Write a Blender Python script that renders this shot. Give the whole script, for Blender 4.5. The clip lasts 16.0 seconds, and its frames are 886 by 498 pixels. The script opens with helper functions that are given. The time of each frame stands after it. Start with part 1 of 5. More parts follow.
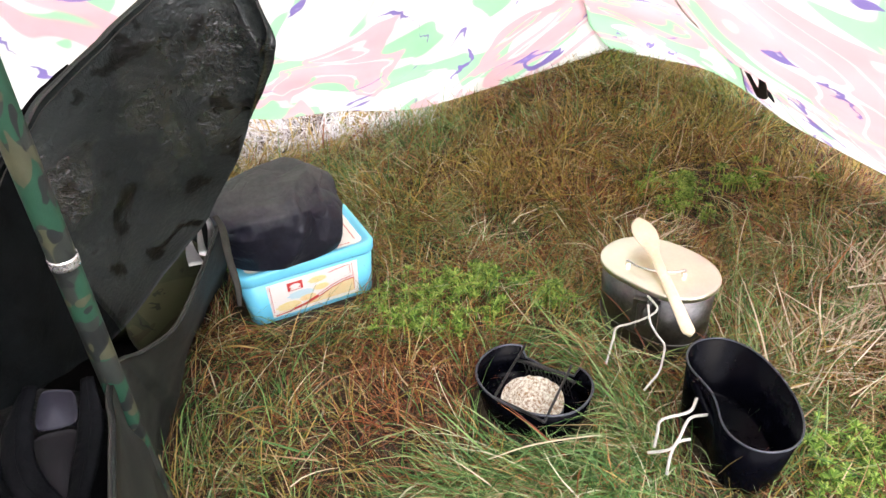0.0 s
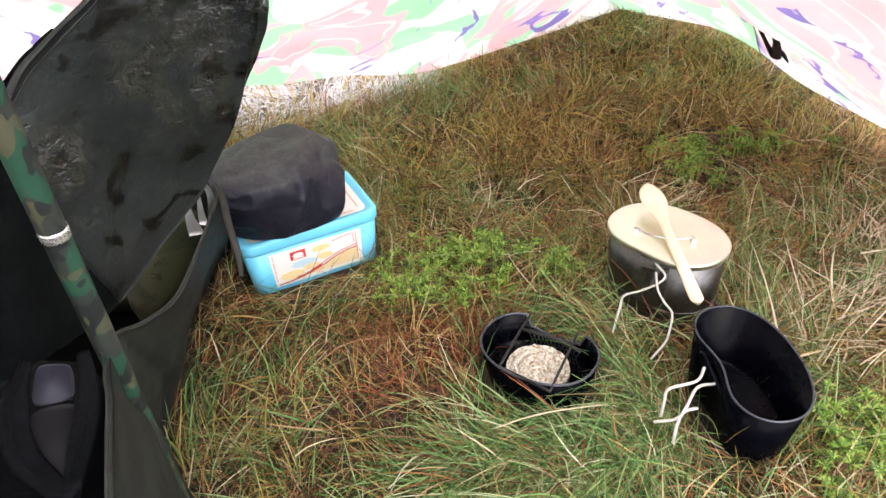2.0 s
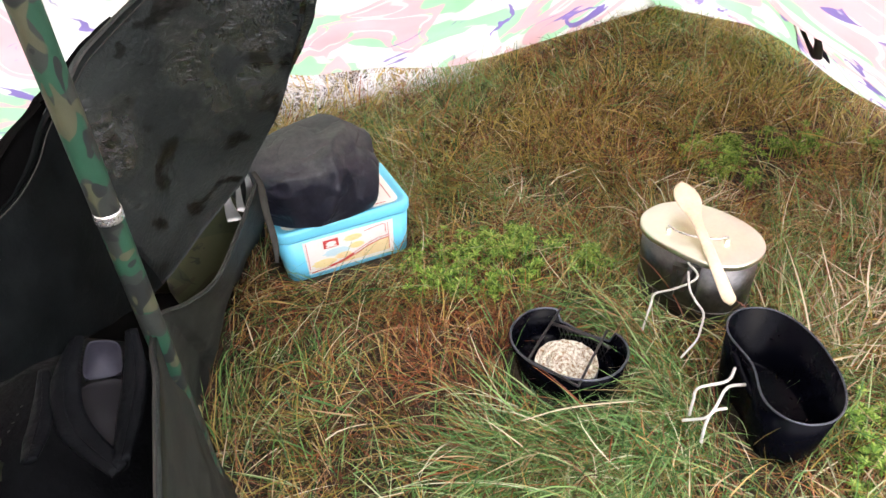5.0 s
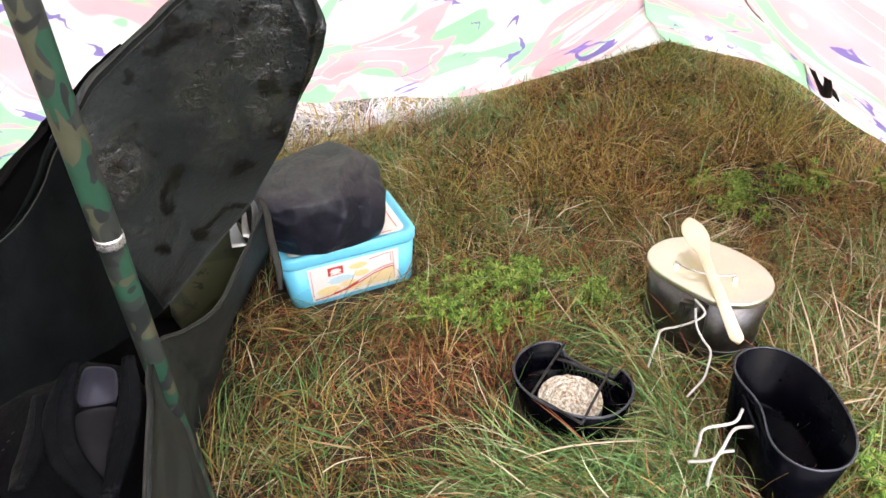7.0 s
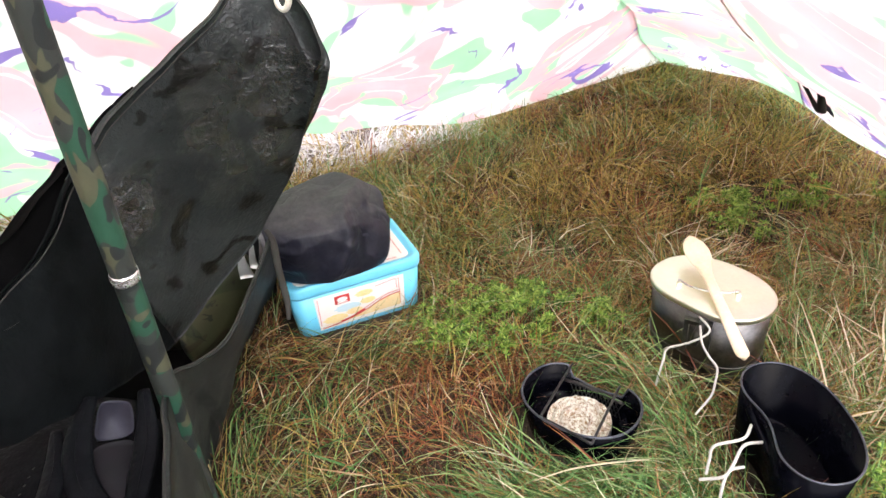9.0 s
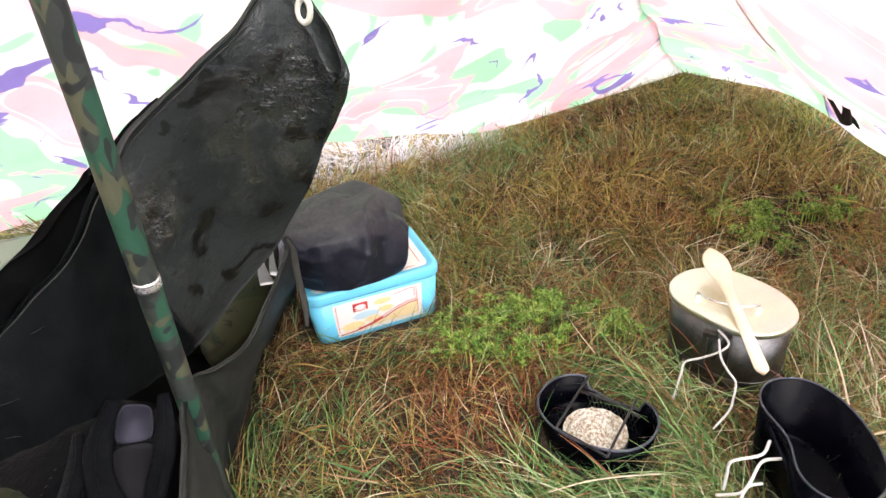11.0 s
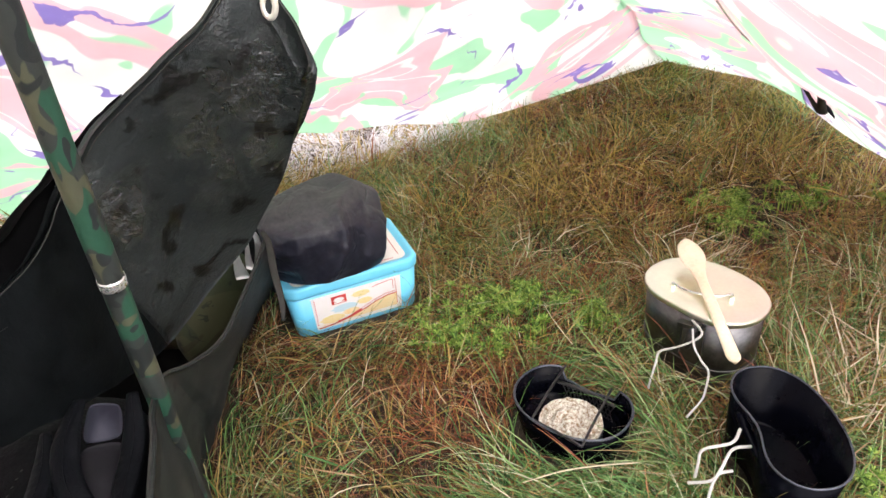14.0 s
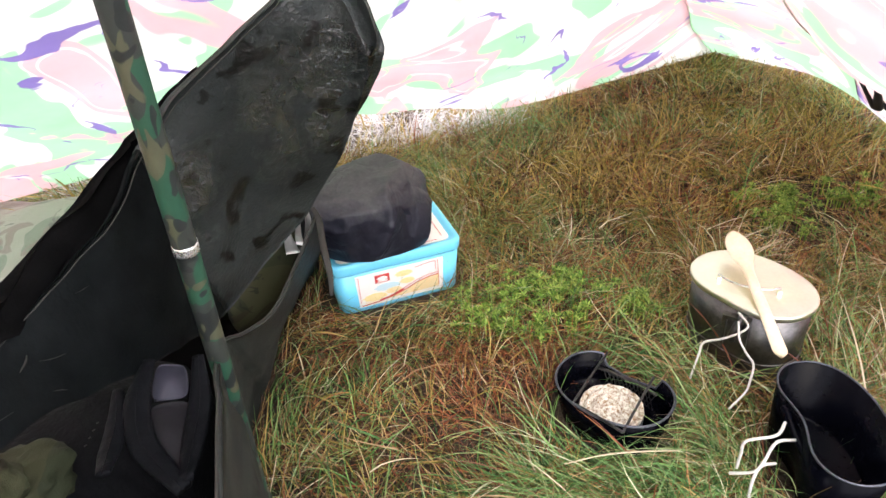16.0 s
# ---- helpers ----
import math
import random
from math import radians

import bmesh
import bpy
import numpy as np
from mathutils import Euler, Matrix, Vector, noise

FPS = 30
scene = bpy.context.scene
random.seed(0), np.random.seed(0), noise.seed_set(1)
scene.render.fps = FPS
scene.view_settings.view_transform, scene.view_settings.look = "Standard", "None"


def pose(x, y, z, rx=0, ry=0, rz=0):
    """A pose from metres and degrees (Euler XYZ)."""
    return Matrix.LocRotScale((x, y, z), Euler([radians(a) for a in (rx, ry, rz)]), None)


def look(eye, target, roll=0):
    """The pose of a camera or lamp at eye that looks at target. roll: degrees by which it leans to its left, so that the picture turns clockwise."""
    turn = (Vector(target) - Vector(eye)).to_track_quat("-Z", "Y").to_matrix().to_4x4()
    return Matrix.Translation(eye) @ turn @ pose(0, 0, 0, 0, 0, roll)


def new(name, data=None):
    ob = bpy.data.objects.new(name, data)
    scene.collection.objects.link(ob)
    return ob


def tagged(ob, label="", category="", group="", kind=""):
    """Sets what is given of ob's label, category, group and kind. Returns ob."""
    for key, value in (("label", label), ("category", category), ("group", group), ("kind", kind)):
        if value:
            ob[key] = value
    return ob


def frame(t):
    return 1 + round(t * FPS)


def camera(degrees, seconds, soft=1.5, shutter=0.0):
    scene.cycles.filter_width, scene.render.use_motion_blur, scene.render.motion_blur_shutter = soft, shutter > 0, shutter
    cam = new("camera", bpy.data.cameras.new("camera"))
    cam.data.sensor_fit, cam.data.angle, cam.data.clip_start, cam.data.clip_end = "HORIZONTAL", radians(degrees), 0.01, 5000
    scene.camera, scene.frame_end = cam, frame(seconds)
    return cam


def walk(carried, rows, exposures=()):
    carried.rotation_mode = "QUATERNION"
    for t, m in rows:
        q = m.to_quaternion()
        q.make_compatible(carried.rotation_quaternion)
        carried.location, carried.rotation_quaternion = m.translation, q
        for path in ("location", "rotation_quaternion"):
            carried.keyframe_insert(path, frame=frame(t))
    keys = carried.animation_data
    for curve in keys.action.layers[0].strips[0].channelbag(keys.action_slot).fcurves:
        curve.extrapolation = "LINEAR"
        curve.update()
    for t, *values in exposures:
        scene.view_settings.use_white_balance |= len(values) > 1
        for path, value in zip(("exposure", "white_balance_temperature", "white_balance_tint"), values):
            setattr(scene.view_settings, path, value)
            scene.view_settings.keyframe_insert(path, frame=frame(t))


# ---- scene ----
cam = camera(67.6, 16.0, soft=1.5)
PATH = [
    (0, (0.0378, -0.022, 0.5562), (0.0018, 1.4687, -0.3784), -3.6),
    (0.5, (0.0431, -0.0185, 0.5544), (0.007, 1.4582, -0.4022), -3.3),
    (1, (0.0458, -0.0202, 0.557), (0.0106, 1.4494, -0.411), -3.6),
    (1.5, (0.0422, -0.0141, 0.5526), (-0.0044, 1.4414, -0.4365), -4.0),
    (2, (0.0414, -0.0097, 0.5509), (-0.0185, 1.4309, -0.4576), -4.5),
    (2.5, (0.0396, -0.015, 0.5553), (-0.0414, 1.4124, -0.4717), -5.2),
    (3, (0.037, -0.0114, 0.5491), (-0.0889, 1.4115, -0.4787), -5.8),
    (3.5, (0.0326, -0.015, 0.5526), (-0.1302, 1.3983, -0.484), -5.7),
    (4, (0.0387, -0.0273, 0.5597), (-0.1074, 1.3895, -0.4743), -5.1),
    (4.2, (0.0352, -0.0185, 0.5544), (-0.0862, 1.4071, -0.4699), -4.7),
    (6.5, (0.0317, -0.015, 0.5544), (-0.1109, 1.4177, -0.4576), -3.5),
    (7, (0.0352, -0.0106, 0.5544), (-0.1082, 1.459, -0.4022), -3.3),
    (7.5, (0.0352, -0.0141, 0.557), (-0.117, 1.4714, -0.374), -3.3),
    (8, (0.0422, -0.0176, 0.5606), (-0.1135, 1.4802, -0.3502), -3.9),
    (8.5, (0.0378, -0.0229, 0.5658), (-0.1047, 1.4837, -0.3326), -4.3),
    (9, (0.0343, -0.0185, 0.5614), (-0.1162, 1.4846, -0.3406), -5.1),
    (9.2, (0.0334, -0.0158, 0.5588), (-0.1267, 1.4749, -0.3617), -5.3),
    (11.3, (0.0405, -0.0229, 0.5685), (-0.1786, 1.4986, -0.2886), -5.7),
    (11.5, (0.0484, -0.0282, 0.5729), (-0.1892, 1.5083, -0.2526), -6.1),
    (12, (0.0396, -0.029, 0.5746), (-0.2191, 1.5171, -0.2253), -5.9),
    (12.5, (0.044, -0.0317, 0.5782), (-0.227, 1.5189, -0.2094), -6.0),
    (13, (0.0546, -0.0185, 0.5711), (-0.1751, 1.5145, -0.264), -6.2),
    (13.5, (0.0519, -0.0167, 0.5658), (-0.1302, 1.4907, -0.3238), -5.8),
    (14, (0.051, -0.0176, 0.5685), (-0.1206, 1.4793, -0.3414), -5.3),
    (14.5, (0.0475, -0.0176, 0.5694), (-0.1126, 1.4696, -0.3582), -4.8),
    (15, (0.0431, -0.0176, 0.5641), (-0.132, 1.4661, -0.367), -4.9),
    (15.5, (0.0326, -0.0273, 0.5694), (-0.1866, 1.4494, -0.3626), -4.8),
    (16, (0.0299, -0.0299, 0.5694), (-0.2156, 1.4414, -0.3643), -4.6),
]
# the camera darkens its picture for a second when it looks up at the bright cloth
EXPOSURES = [(0.0, 1.30), (8.0, 1.34), (11.5, 1.38), (12.0, 1.20), (12.5, 1.01), (13.0, 0.90), (13.5, 1.03), (14.0, 1.18), (14.6, 1.30), (16.0, 1.35)]
walk(cam, [(t, look(eye, target, roll)) for t, eye, target, roll in PATH], EXPOSURES)

# ---- world and light: overcast sky, open front behind the camera ----
world = bpy.data.worlds.new("overcast_sky")
scene.world = world
world.use_nodes = True
wn, wl = world.node_tree.nodes, world.node_tree.links
sky = wn.new("ShaderNodeTexSky")
sky.sky_type = "NISHITA"
sky.sun_disc = False
sky.sun_elevation = radians(48)
sky.sun_rotation = radians(158)
sky.dust_density = 6.0
sky.air_density = 1.0
veil = wn.new("ShaderNodeMixRGB")
veil.inputs[0].default_value = 0.72
veil.inputs[2].default_value = (11.3, 11.15, 13.0, 1)
wl.new(sky.outputs[0], veil.inputs[1])
wl.new(veil.outputs[0], wn["Background"].inputs[0])
wn["Background"].inputs[1].default_value = 0.15

sun = new("sun", bpy.data.lights.new("sun", "SUN"))
sun.data.energy = 0.4
sun.data.angle = radians(40)
sun.data.color = (1.0, 0.97, 0.92)
sun.matrix_world = look((0.9, -2.2, 2.7), (0, 0, 0))


# ---- materials ----
def node(nt, kind, **inputs):
    n = nt.nodes.new(kind)
    for key, value in inputs.items():
        n.inputs[key.replace("_", " ")].default_value = value
    return n


def ramp(nt, fac, stops, mode="LINEAR"):
    n = nt.nodes.new("ShaderNodeValToRGB")
    n.color_ramp.interpolation = mode
    els = n.color_ramp.elements
    while len(els) < len(stops):
        els.new(0.5)
    for e, (p, c) in zip(els, stops):
        e.position = p
        e.color = (*c, 1) if len(c) == 3 else c
    nt.links.new(fac, n.inputs[0])
    return n.outputs[0]


def mixed(nt, fac, a, b, mode="MIX"):
    n = nt.nodes.new("ShaderNodeMixRGB")
    n.blend_type = mode
    for i, v in enumerate((fac, a, b)):
        if isinstance(v, (int, float)):
            n.inputs[i].default_value = v
        elif isinstance(v, tuple):
            n.inputs[i].default_value = (*v, 1)
        else:
            nt.links.new(v, n.inputs[i])
    return n.outputs[0]


def coords(nt, which="Object"):
    return nt.nodes.new("ShaderNodeTexCoord").outputs[which]


def noise_of(nt, vec, scale, detail=4.0, rough=0.55, distort=0.0):
    n = node(nt, "ShaderNodeTexNoise", Scale=scale, Detail=detail, Roughness=rough, Distortion=distort)
    nt.links.new(vec, n.inputs["Vector"])
    return n.outputs["Fac"]


def start(name):
    m = bpy.data.materials.new(name)
    m.use_nodes = True
    nt = m.node_tree
    return m, nt, nt.nodes["Principled BSDF"]


def bumped(nt, bsdf, height, strength=0.3, distance=0.002):
    b = node(nt, "ShaderNodeBump", Strength=strength, Distance=distance)
    nt.links.new(height, b.inputs["Height"])
    nt.links.new(b.outputs[0], bsdf.inputs["Normal"])


def surface(name, dark, light, scale=30.0, rough=(0.4, 0.6), metal=0.0, bump=0.2, depth=0.001, fine=None, spec=0.5, span=(0.3, 0.7)):
    """A two-scale mottled surface."""
    m, nt, b = start(name)
    v = coords(nt)
    big = noise_of(nt, v, scale, 5, 0.6)
    small = noise_of(nt, v, fine or scale * 9, 3, 0.6)
    both = mixed(nt, 0.4, big, small)
    nt.links.new(ramp(nt, both, [(span[0], dark), (span[1], light)]), b.inputs["Base Color"])
    nt.links.new(ramp(nt, both, [(0.3, (rough[0],) * 3), (0.7, (rough[1],) * 3)]), b.inputs["Roughness"])
    b.inputs["Metallic"].default_value = metal
    b.inputs["Specular IOR Level"].default_value = spec
    bumped(nt, b, both, bump, depth)
    return m


def camo(name, sand, green, brown, black, scale, see_through=0.0, rough=0.6, gloss=0.3, stretch=1.1, detail=1.5):
    """Disruptive pattern: swirling blobs with thin dark twigs over them, on the UV map in metres."""
    m, nt, b = start(name)
    v = coords(nt, "UV")
    mp = nt.nodes.new("ShaderNodeMapping")
    mp.inputs["Scale"].default_value = (scale, scale * stretch, scale)
    mp.inputs["Rotation"].default_value = (0, 0, 0.35)
    nt.links.new(v, mp.inputs["Vector"])
    def field(off, sc, dist, detail=1.5):
        o = nt.nodes.new("ShaderNodeVectorMath")
        o.inputs[1].default_value = off
        nt.links.new(mp.outputs[0], o.inputs[0])
        return noise_of(nt, o.outputs[0], sc, detail, 0.45, dist)
    gf, pf = field((0, 0, 0), 1.0, 1.8, detail), field((7.3, 2.1, 4), 0.95, 2.0, detail)
    g = ramp(nt, gf, [(0.0, (0, 0, 0)), (0.520, (0, 0, 0)), (0.528, (1, 1, 1))])
    p = ramp(nt, pf, [(0.0, (0, 0, 0)), (0.508, (0, 0, 0)), (0.516, (1, 1, 1)), (0.595, (1, 1, 1)), (0.602, (0, 0, 0)), (0.618, (0, 0, 0)), (0.625, (1, 1, 1))])
    # dark twigs: contour strokes that swell and taper
    def maths(op, a, b=0.0, c=0.0):
        n = nt.nodes.new("ShaderNodeMath")
        n.operation = op
        for i, v in enumerate((a, b, c)):
            if isinstance(v, (int, float)):
                n.inputs[i].default_value = v
            else:
                nt.links.new(v, n.inputs[i])
        return n.outputs[0]
    line = maths("ABSOLUTE", maths("SUBTRACT", field((3.1, 9.7, 1), 1.15, 1.2, 4.0), 0.5))
    swell = maths("MULTIPLY_ADD", field((1.7, 5.2, 8), 2.3, 0.3, 3.0), 0.20, -0.104)
    k = ramp(nt, maths("MULTIPLY", maths("SUBTRACT", swell, line), 120.0), [(0.0, (0, 0, 0)), (0.5, (1, 1, 1))])
    c = mixed(nt, g, sand, green)
    c = mixed(nt, p, c, brown)
    c = mixed(nt, k, c, black)
    fade = noise_of(nt, v, 6.0, 4)
    c = mixed(nt, 0.22, c, ramp(nt, fade, [(0.3, (0.35, 0.35, 0.35)), (0.7, (1, 1, 1))]), "MULTIPLY")
    nt.links.new(c, b.inputs["Base Color"])
    b.inputs["Roughness"].default_value = rough
    b.inputs["Specular IOR Level"].default_value = gloss
    weave = noise_of(nt, v, 900.0, 2)
    crease = noise_of(nt, v, 14.0, 5, 0.6, 0.6)
    bumped(nt, b, mixed(nt, 0.3, crease, weave), 0.35, 0.006)
    if see_through:
        t = nt.nodes.new("ShaderNodeBsdfTranslucent")
        nt.links.new(c, t.inputs["Color"])
        mx = nt.nodes.new("ShaderNodeMixShader")
        mx.inputs[0].default_value = see_through
        nt.links.new(b.outputs[0], mx.inputs[1])
        nt.links.new(t.outputs[0], mx.inputs[2])
        nt.links.new(mx.outputs[0], nt.nodes["Material Output"].inputs["Surface"])
    return m


def grass_material(name, stops, patch, shift=0.25):
    m, nt, b = start(name)
    rnd = nt.nodes.new("ShaderNodeNewGeometry").outputs["Random Per Island"]
    spot = noise_of(nt, coords(nt), patch, 3, 0.6)
    add = node(nt, "ShaderNodeMath")
    add.operation = "MULTIPLY_ADD"
    add.inputs[1].default_value = 2 * shift
    nt.links.new(spot, add.inputs[0])
    off = node(nt, "ShaderNodeMath")
    off.operation = "SUBTRACT"
    off.inputs[1].default_value = shift
    nt.links.new(rnd, off.inputs[0])
    nt.links.new(off.outputs[0], add.inputs[2])
    col = ramp(nt, add.outputs[0], stops)
    nt.links.new(col, b.inputs["Base Color"])
    b.inputs["Roughness"].default_value = 0.45
    b.inputs["Specular IOR Level"].default_value = 0.32
    t = nt.nodes.new("ShaderNodeBsdfTranslucent")
    nt.links.new(col, t.inputs["Color"])
    mx = nt.nodes.new("ShaderNodeMixShader")
    mx.inputs[0].default_value = 0.25
    nt.links.new(b.outputs[0], mx.inputs[1])
    nt.links.new(t.outputs[0], mx.inputs[2])
    nt.links.new(mx.outputs[0], nt.nodes["Material Output"].inputs["Surface"])
    return m


M_SOIL = surface("peaty_soil", (0.010, 0.007, 0.0045), (0.060, 0.038, 0.020), 14, (0.8, 0.95), bump=0.8, depth=0.02, fine=120)
M_GREEN = grass_material("green_grass", [(0.0, (0.030, 0.080, 0.022)), (0.35, (0.095, 0.215, 0.055)), (0.72, (0.23, 0.37, 0.115)), (0.92, (0.40, 0.48, 0.23)), (1.0, (0.58, 0.58, 0.40))], 11.0, 0.16)
M_OLIVE = grass_material("olive_grass", [(0.0, (0.055, 0.062, 0.012)), (0.35, (0.215, 0.185, 0.040)), (0.72, (0.42, 0.305, 0.080)), (0.92, (0.54, 0.37, 0.13)), (1.0, (0.58, 0.48, 0.26))], 8.0, 0.16)
# yellower olive copy for the back, with the missing light put into its colours
M_OLIVE_LIT = grass_material("brightened_olive_grass", [(0.0, (0.075, 0.075, 0.014)), (0.35, (0.25, 0.215, 0.045)), (0.72, (0.50, 0.36, 0.090)), (0.92, (0.62, 0.43, 0.15)), (1.0, (0.72, 0.60, 0.34))], 8.0, 0.16)
M_RUST = grass_material("rusty_grass", [(0.0, (0.045, 0.014, 0.009)), (0.30, (0.18, 0.050, 0.022)), (0.68, (0.38, 0.130, 0.048)), (0.90, (0.47, 0.24, 0.100)), (1.0, (0.56, 0.38, 0.22))], 11.0, 0.16)
M_STRAW = grass_material("dead_straw", [(0.0, (0.14, 0.060, 0.030)), (0.45, (0.32, 0.18, 0.085)), (0.80, (0.46, 0.33, 0.18)), (1.0, (0.76, 0.67, 0.50))], 6.0, 0.16)
M_THATCH = grass_material("dark_thatch", [(0.0, (0.018, 0.010, 0.007)), (0.5, (0.085, 0.040, 0.020)), (0.85, (0.19, 0.095, 0.048)), (1.0, (0.32, 0.20, 0.11))], 9.0, 0.16)
M_PALE = grass_material("pale_straw", [(0.0, (0.40, 0.28, 0.17)), (0.5, (0.62, 0.52, 0.36)), (1.0, (0.84, 0.77, 0.62))], 8.0, 0.2)
# whitened: overexposed daylight outside the hem is painted into these stops
M_GLARE = grass_material("glare_whitened_grass", [(0.0, (0.55, 0.48, 0.44)), (0.5, (0.74, 0.70, 0.66)), (1.0, (0.84, 0.82, 0.80))], 8.0, 0.2)
M_MOSS = grass_material("star_moss", [(0.0, (0.035, 0.075, 0.012)), (0.5, (0.19, 0.34, 0.050)), (1.0, (0.46, 0.58, 0.14))], 14.0, 0.25)
# overexposed backlight put into the colours: brown lightened to pink, black to lilac
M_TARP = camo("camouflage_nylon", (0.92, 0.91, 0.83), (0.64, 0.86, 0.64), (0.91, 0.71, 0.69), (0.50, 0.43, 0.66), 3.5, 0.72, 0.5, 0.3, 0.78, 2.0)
M_SEAM = surface("pale_seam_tape", (0.50, 0.52, 0.48), (0.70, 0.70, 0.64), 60, (0.6, 0.8))
M_WEB = surface("black_webbing", (0.006, 0.006, 0.007), (0.02, 0.02, 0.022), 60, (0.7, 0.9))


WET = [(-0.133, 0.467, 0.416), (-0.153, 0.436, 0.38), (-0.197, 0.381, 0.357)]


def rubber(name):
    m, nt, b = start(name)
    v = coords(nt)
    big = noise_of(nt, v, 8, 4, 0.55, 0.4)
    # soaked blotches with clear edges
    damp = ramp(nt, noise_of(nt, v, 26, 4, 0.55, 0.5), [(0.585, (0, 0, 0)), (0.62, (1, 1, 1))])
    crinkle = noise_of(nt, v, 85, 4, 0.65, 0.5)
    ridge = ramp(nt, crinkle, [(0.36, (0, 0, 0)), (0.49, (1, 1, 1)), (0.53, (1, 1, 1)), (0.66, (0, 0, 0))])
    fold = noise_of(nt, v, 20, 3, 0.5, 0.8)
    pore = noise_of(nt, v, 260, 3, 0.6, 0.3)
    # a wet band runs down the middle of the lid
    near = None
    for c, r in zip(WET, (0.055, 0.060, 0.055)):
        gap = nt.nodes.new("ShaderNodeVectorMath")
        gap.operation = "DISTANCE"
        gap.inputs[1].default_value = c
        nt.links.new(v, gap.inputs[0])
        part_of = node(nt, "ShaderNodeMath")
        part_of.operation = "DIVIDE"
        part_of.inputs[1].default_value = r
        nt.links.new(gap.outputs["Value"], part_of.inputs[0])
        if near is None:
            near = part_of.outputs[0]
        else:
            less = node(nt, "ShaderNodeMath")
            less.operation = "MINIMUM"
            nt.links.new(near, less.inputs[0])
            nt.links.new(part_of.outputs[0], less.inputs[1])
            near = less.outputs[0]
    wet = node(nt, "ShaderNodeMath")
    wet.operation = "MULTIPLY_ADD"
    wet.inputs[1].default_value = -0.28
    nt.links.new(near, wet.inputs[0])
    nt.links.new(noise_of(nt, v, 22, 4, 0.6, 0.5), wet.inputs[2])
    film = ramp(nt, wet.outputs[0], [(0.22, (0, 0, 0)), (0.40, (1, 1, 1))])
    dry = ramp(nt, big, [(0.30, (0.0100, 0.0130, 0.0130)), (0.70, (0.034, 0.041, 0.040))])
    nt.links.new(mixed(nt, damp, dry, (0.004, 0.0045, 0.004)), b.inputs["Base Color"])
    nt.links.new(mixed(nt, film, (0.50,) * 3, (0.19,) * 3), b.inputs["Roughness"])
    nt.links.new(mixed(nt, film, (0.25,) * 3, (1.0,) * 3), b.inputs["Specular IOR Level"])
    nt.links.new(mixed(nt, 1.0, film, ramp(nt, crinkle, [(0.47, (0, 0, 0)), (0.60, (1, 1, 1))]), "MULTIPLY"), b.inputs["Coat Weight"])
    b.inputs["Coat Roughness"].default_value = 0.08
    b.inputs["Coat IOR"].default_value = 1.5
    lumps = mixed(nt, 0.55, fold, noise_of(nt, v, 75, 5, 0.65, 0.4))
    rough_part = mixed(nt, ramp(nt, film, [(0.0, (0.05, 0.05, 0.05)), (1.0, (0.22, 0.22, 0.22))]), lumps, ridge)
    bumped(nt, b, mixed(nt, 0.22, rough_part, pore), 0.85, 0.0048)
    return m


M_RUBBER = rubber("wet_rubberised_canvas")
# lid canvas again, darkened: the shade at its left end put into the colour
M_LID_SHADED = surface("shaded_rubberised_canvas", (0.0020, 0.0026, 0.0027), (0.0074, 0.0090, 0.0092), 16, (0.5, 0.68), bump=0.55, depth=0.005, fine=90, spec=0.03)
M_CANVAS = surface("dark_canvas", (0.0065, 0.007, 0.0076), (0.0205, 0.022, 0.0235), 25, (0.6, 0.8), bump=0.4, depth=0.002, fine=600, spec=0.15)
M_EDGE = surface("frayed_hem", (0.018, 0.018, 0.016), (0.05, 0.049, 0.044), 80, (0.6, 0.8), bump=0.3, spec=0.2)
M_HEM = surface("rubberised_hem", (0.014, 0.015, 0.012), (0.036, 0.038, 0.030), 30, (0.5, 0.65), bump=0.3, depth=0.002, spec=0.3)
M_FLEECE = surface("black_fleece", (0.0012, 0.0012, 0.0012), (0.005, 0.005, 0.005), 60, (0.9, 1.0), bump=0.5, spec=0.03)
M_POCKET = surface("grey_nylon", (0.017, 0.017, 0.026), (0.032, 0.032, 0.045), 40, (0.5, 0.65), bump=0.2, spec=0.25)


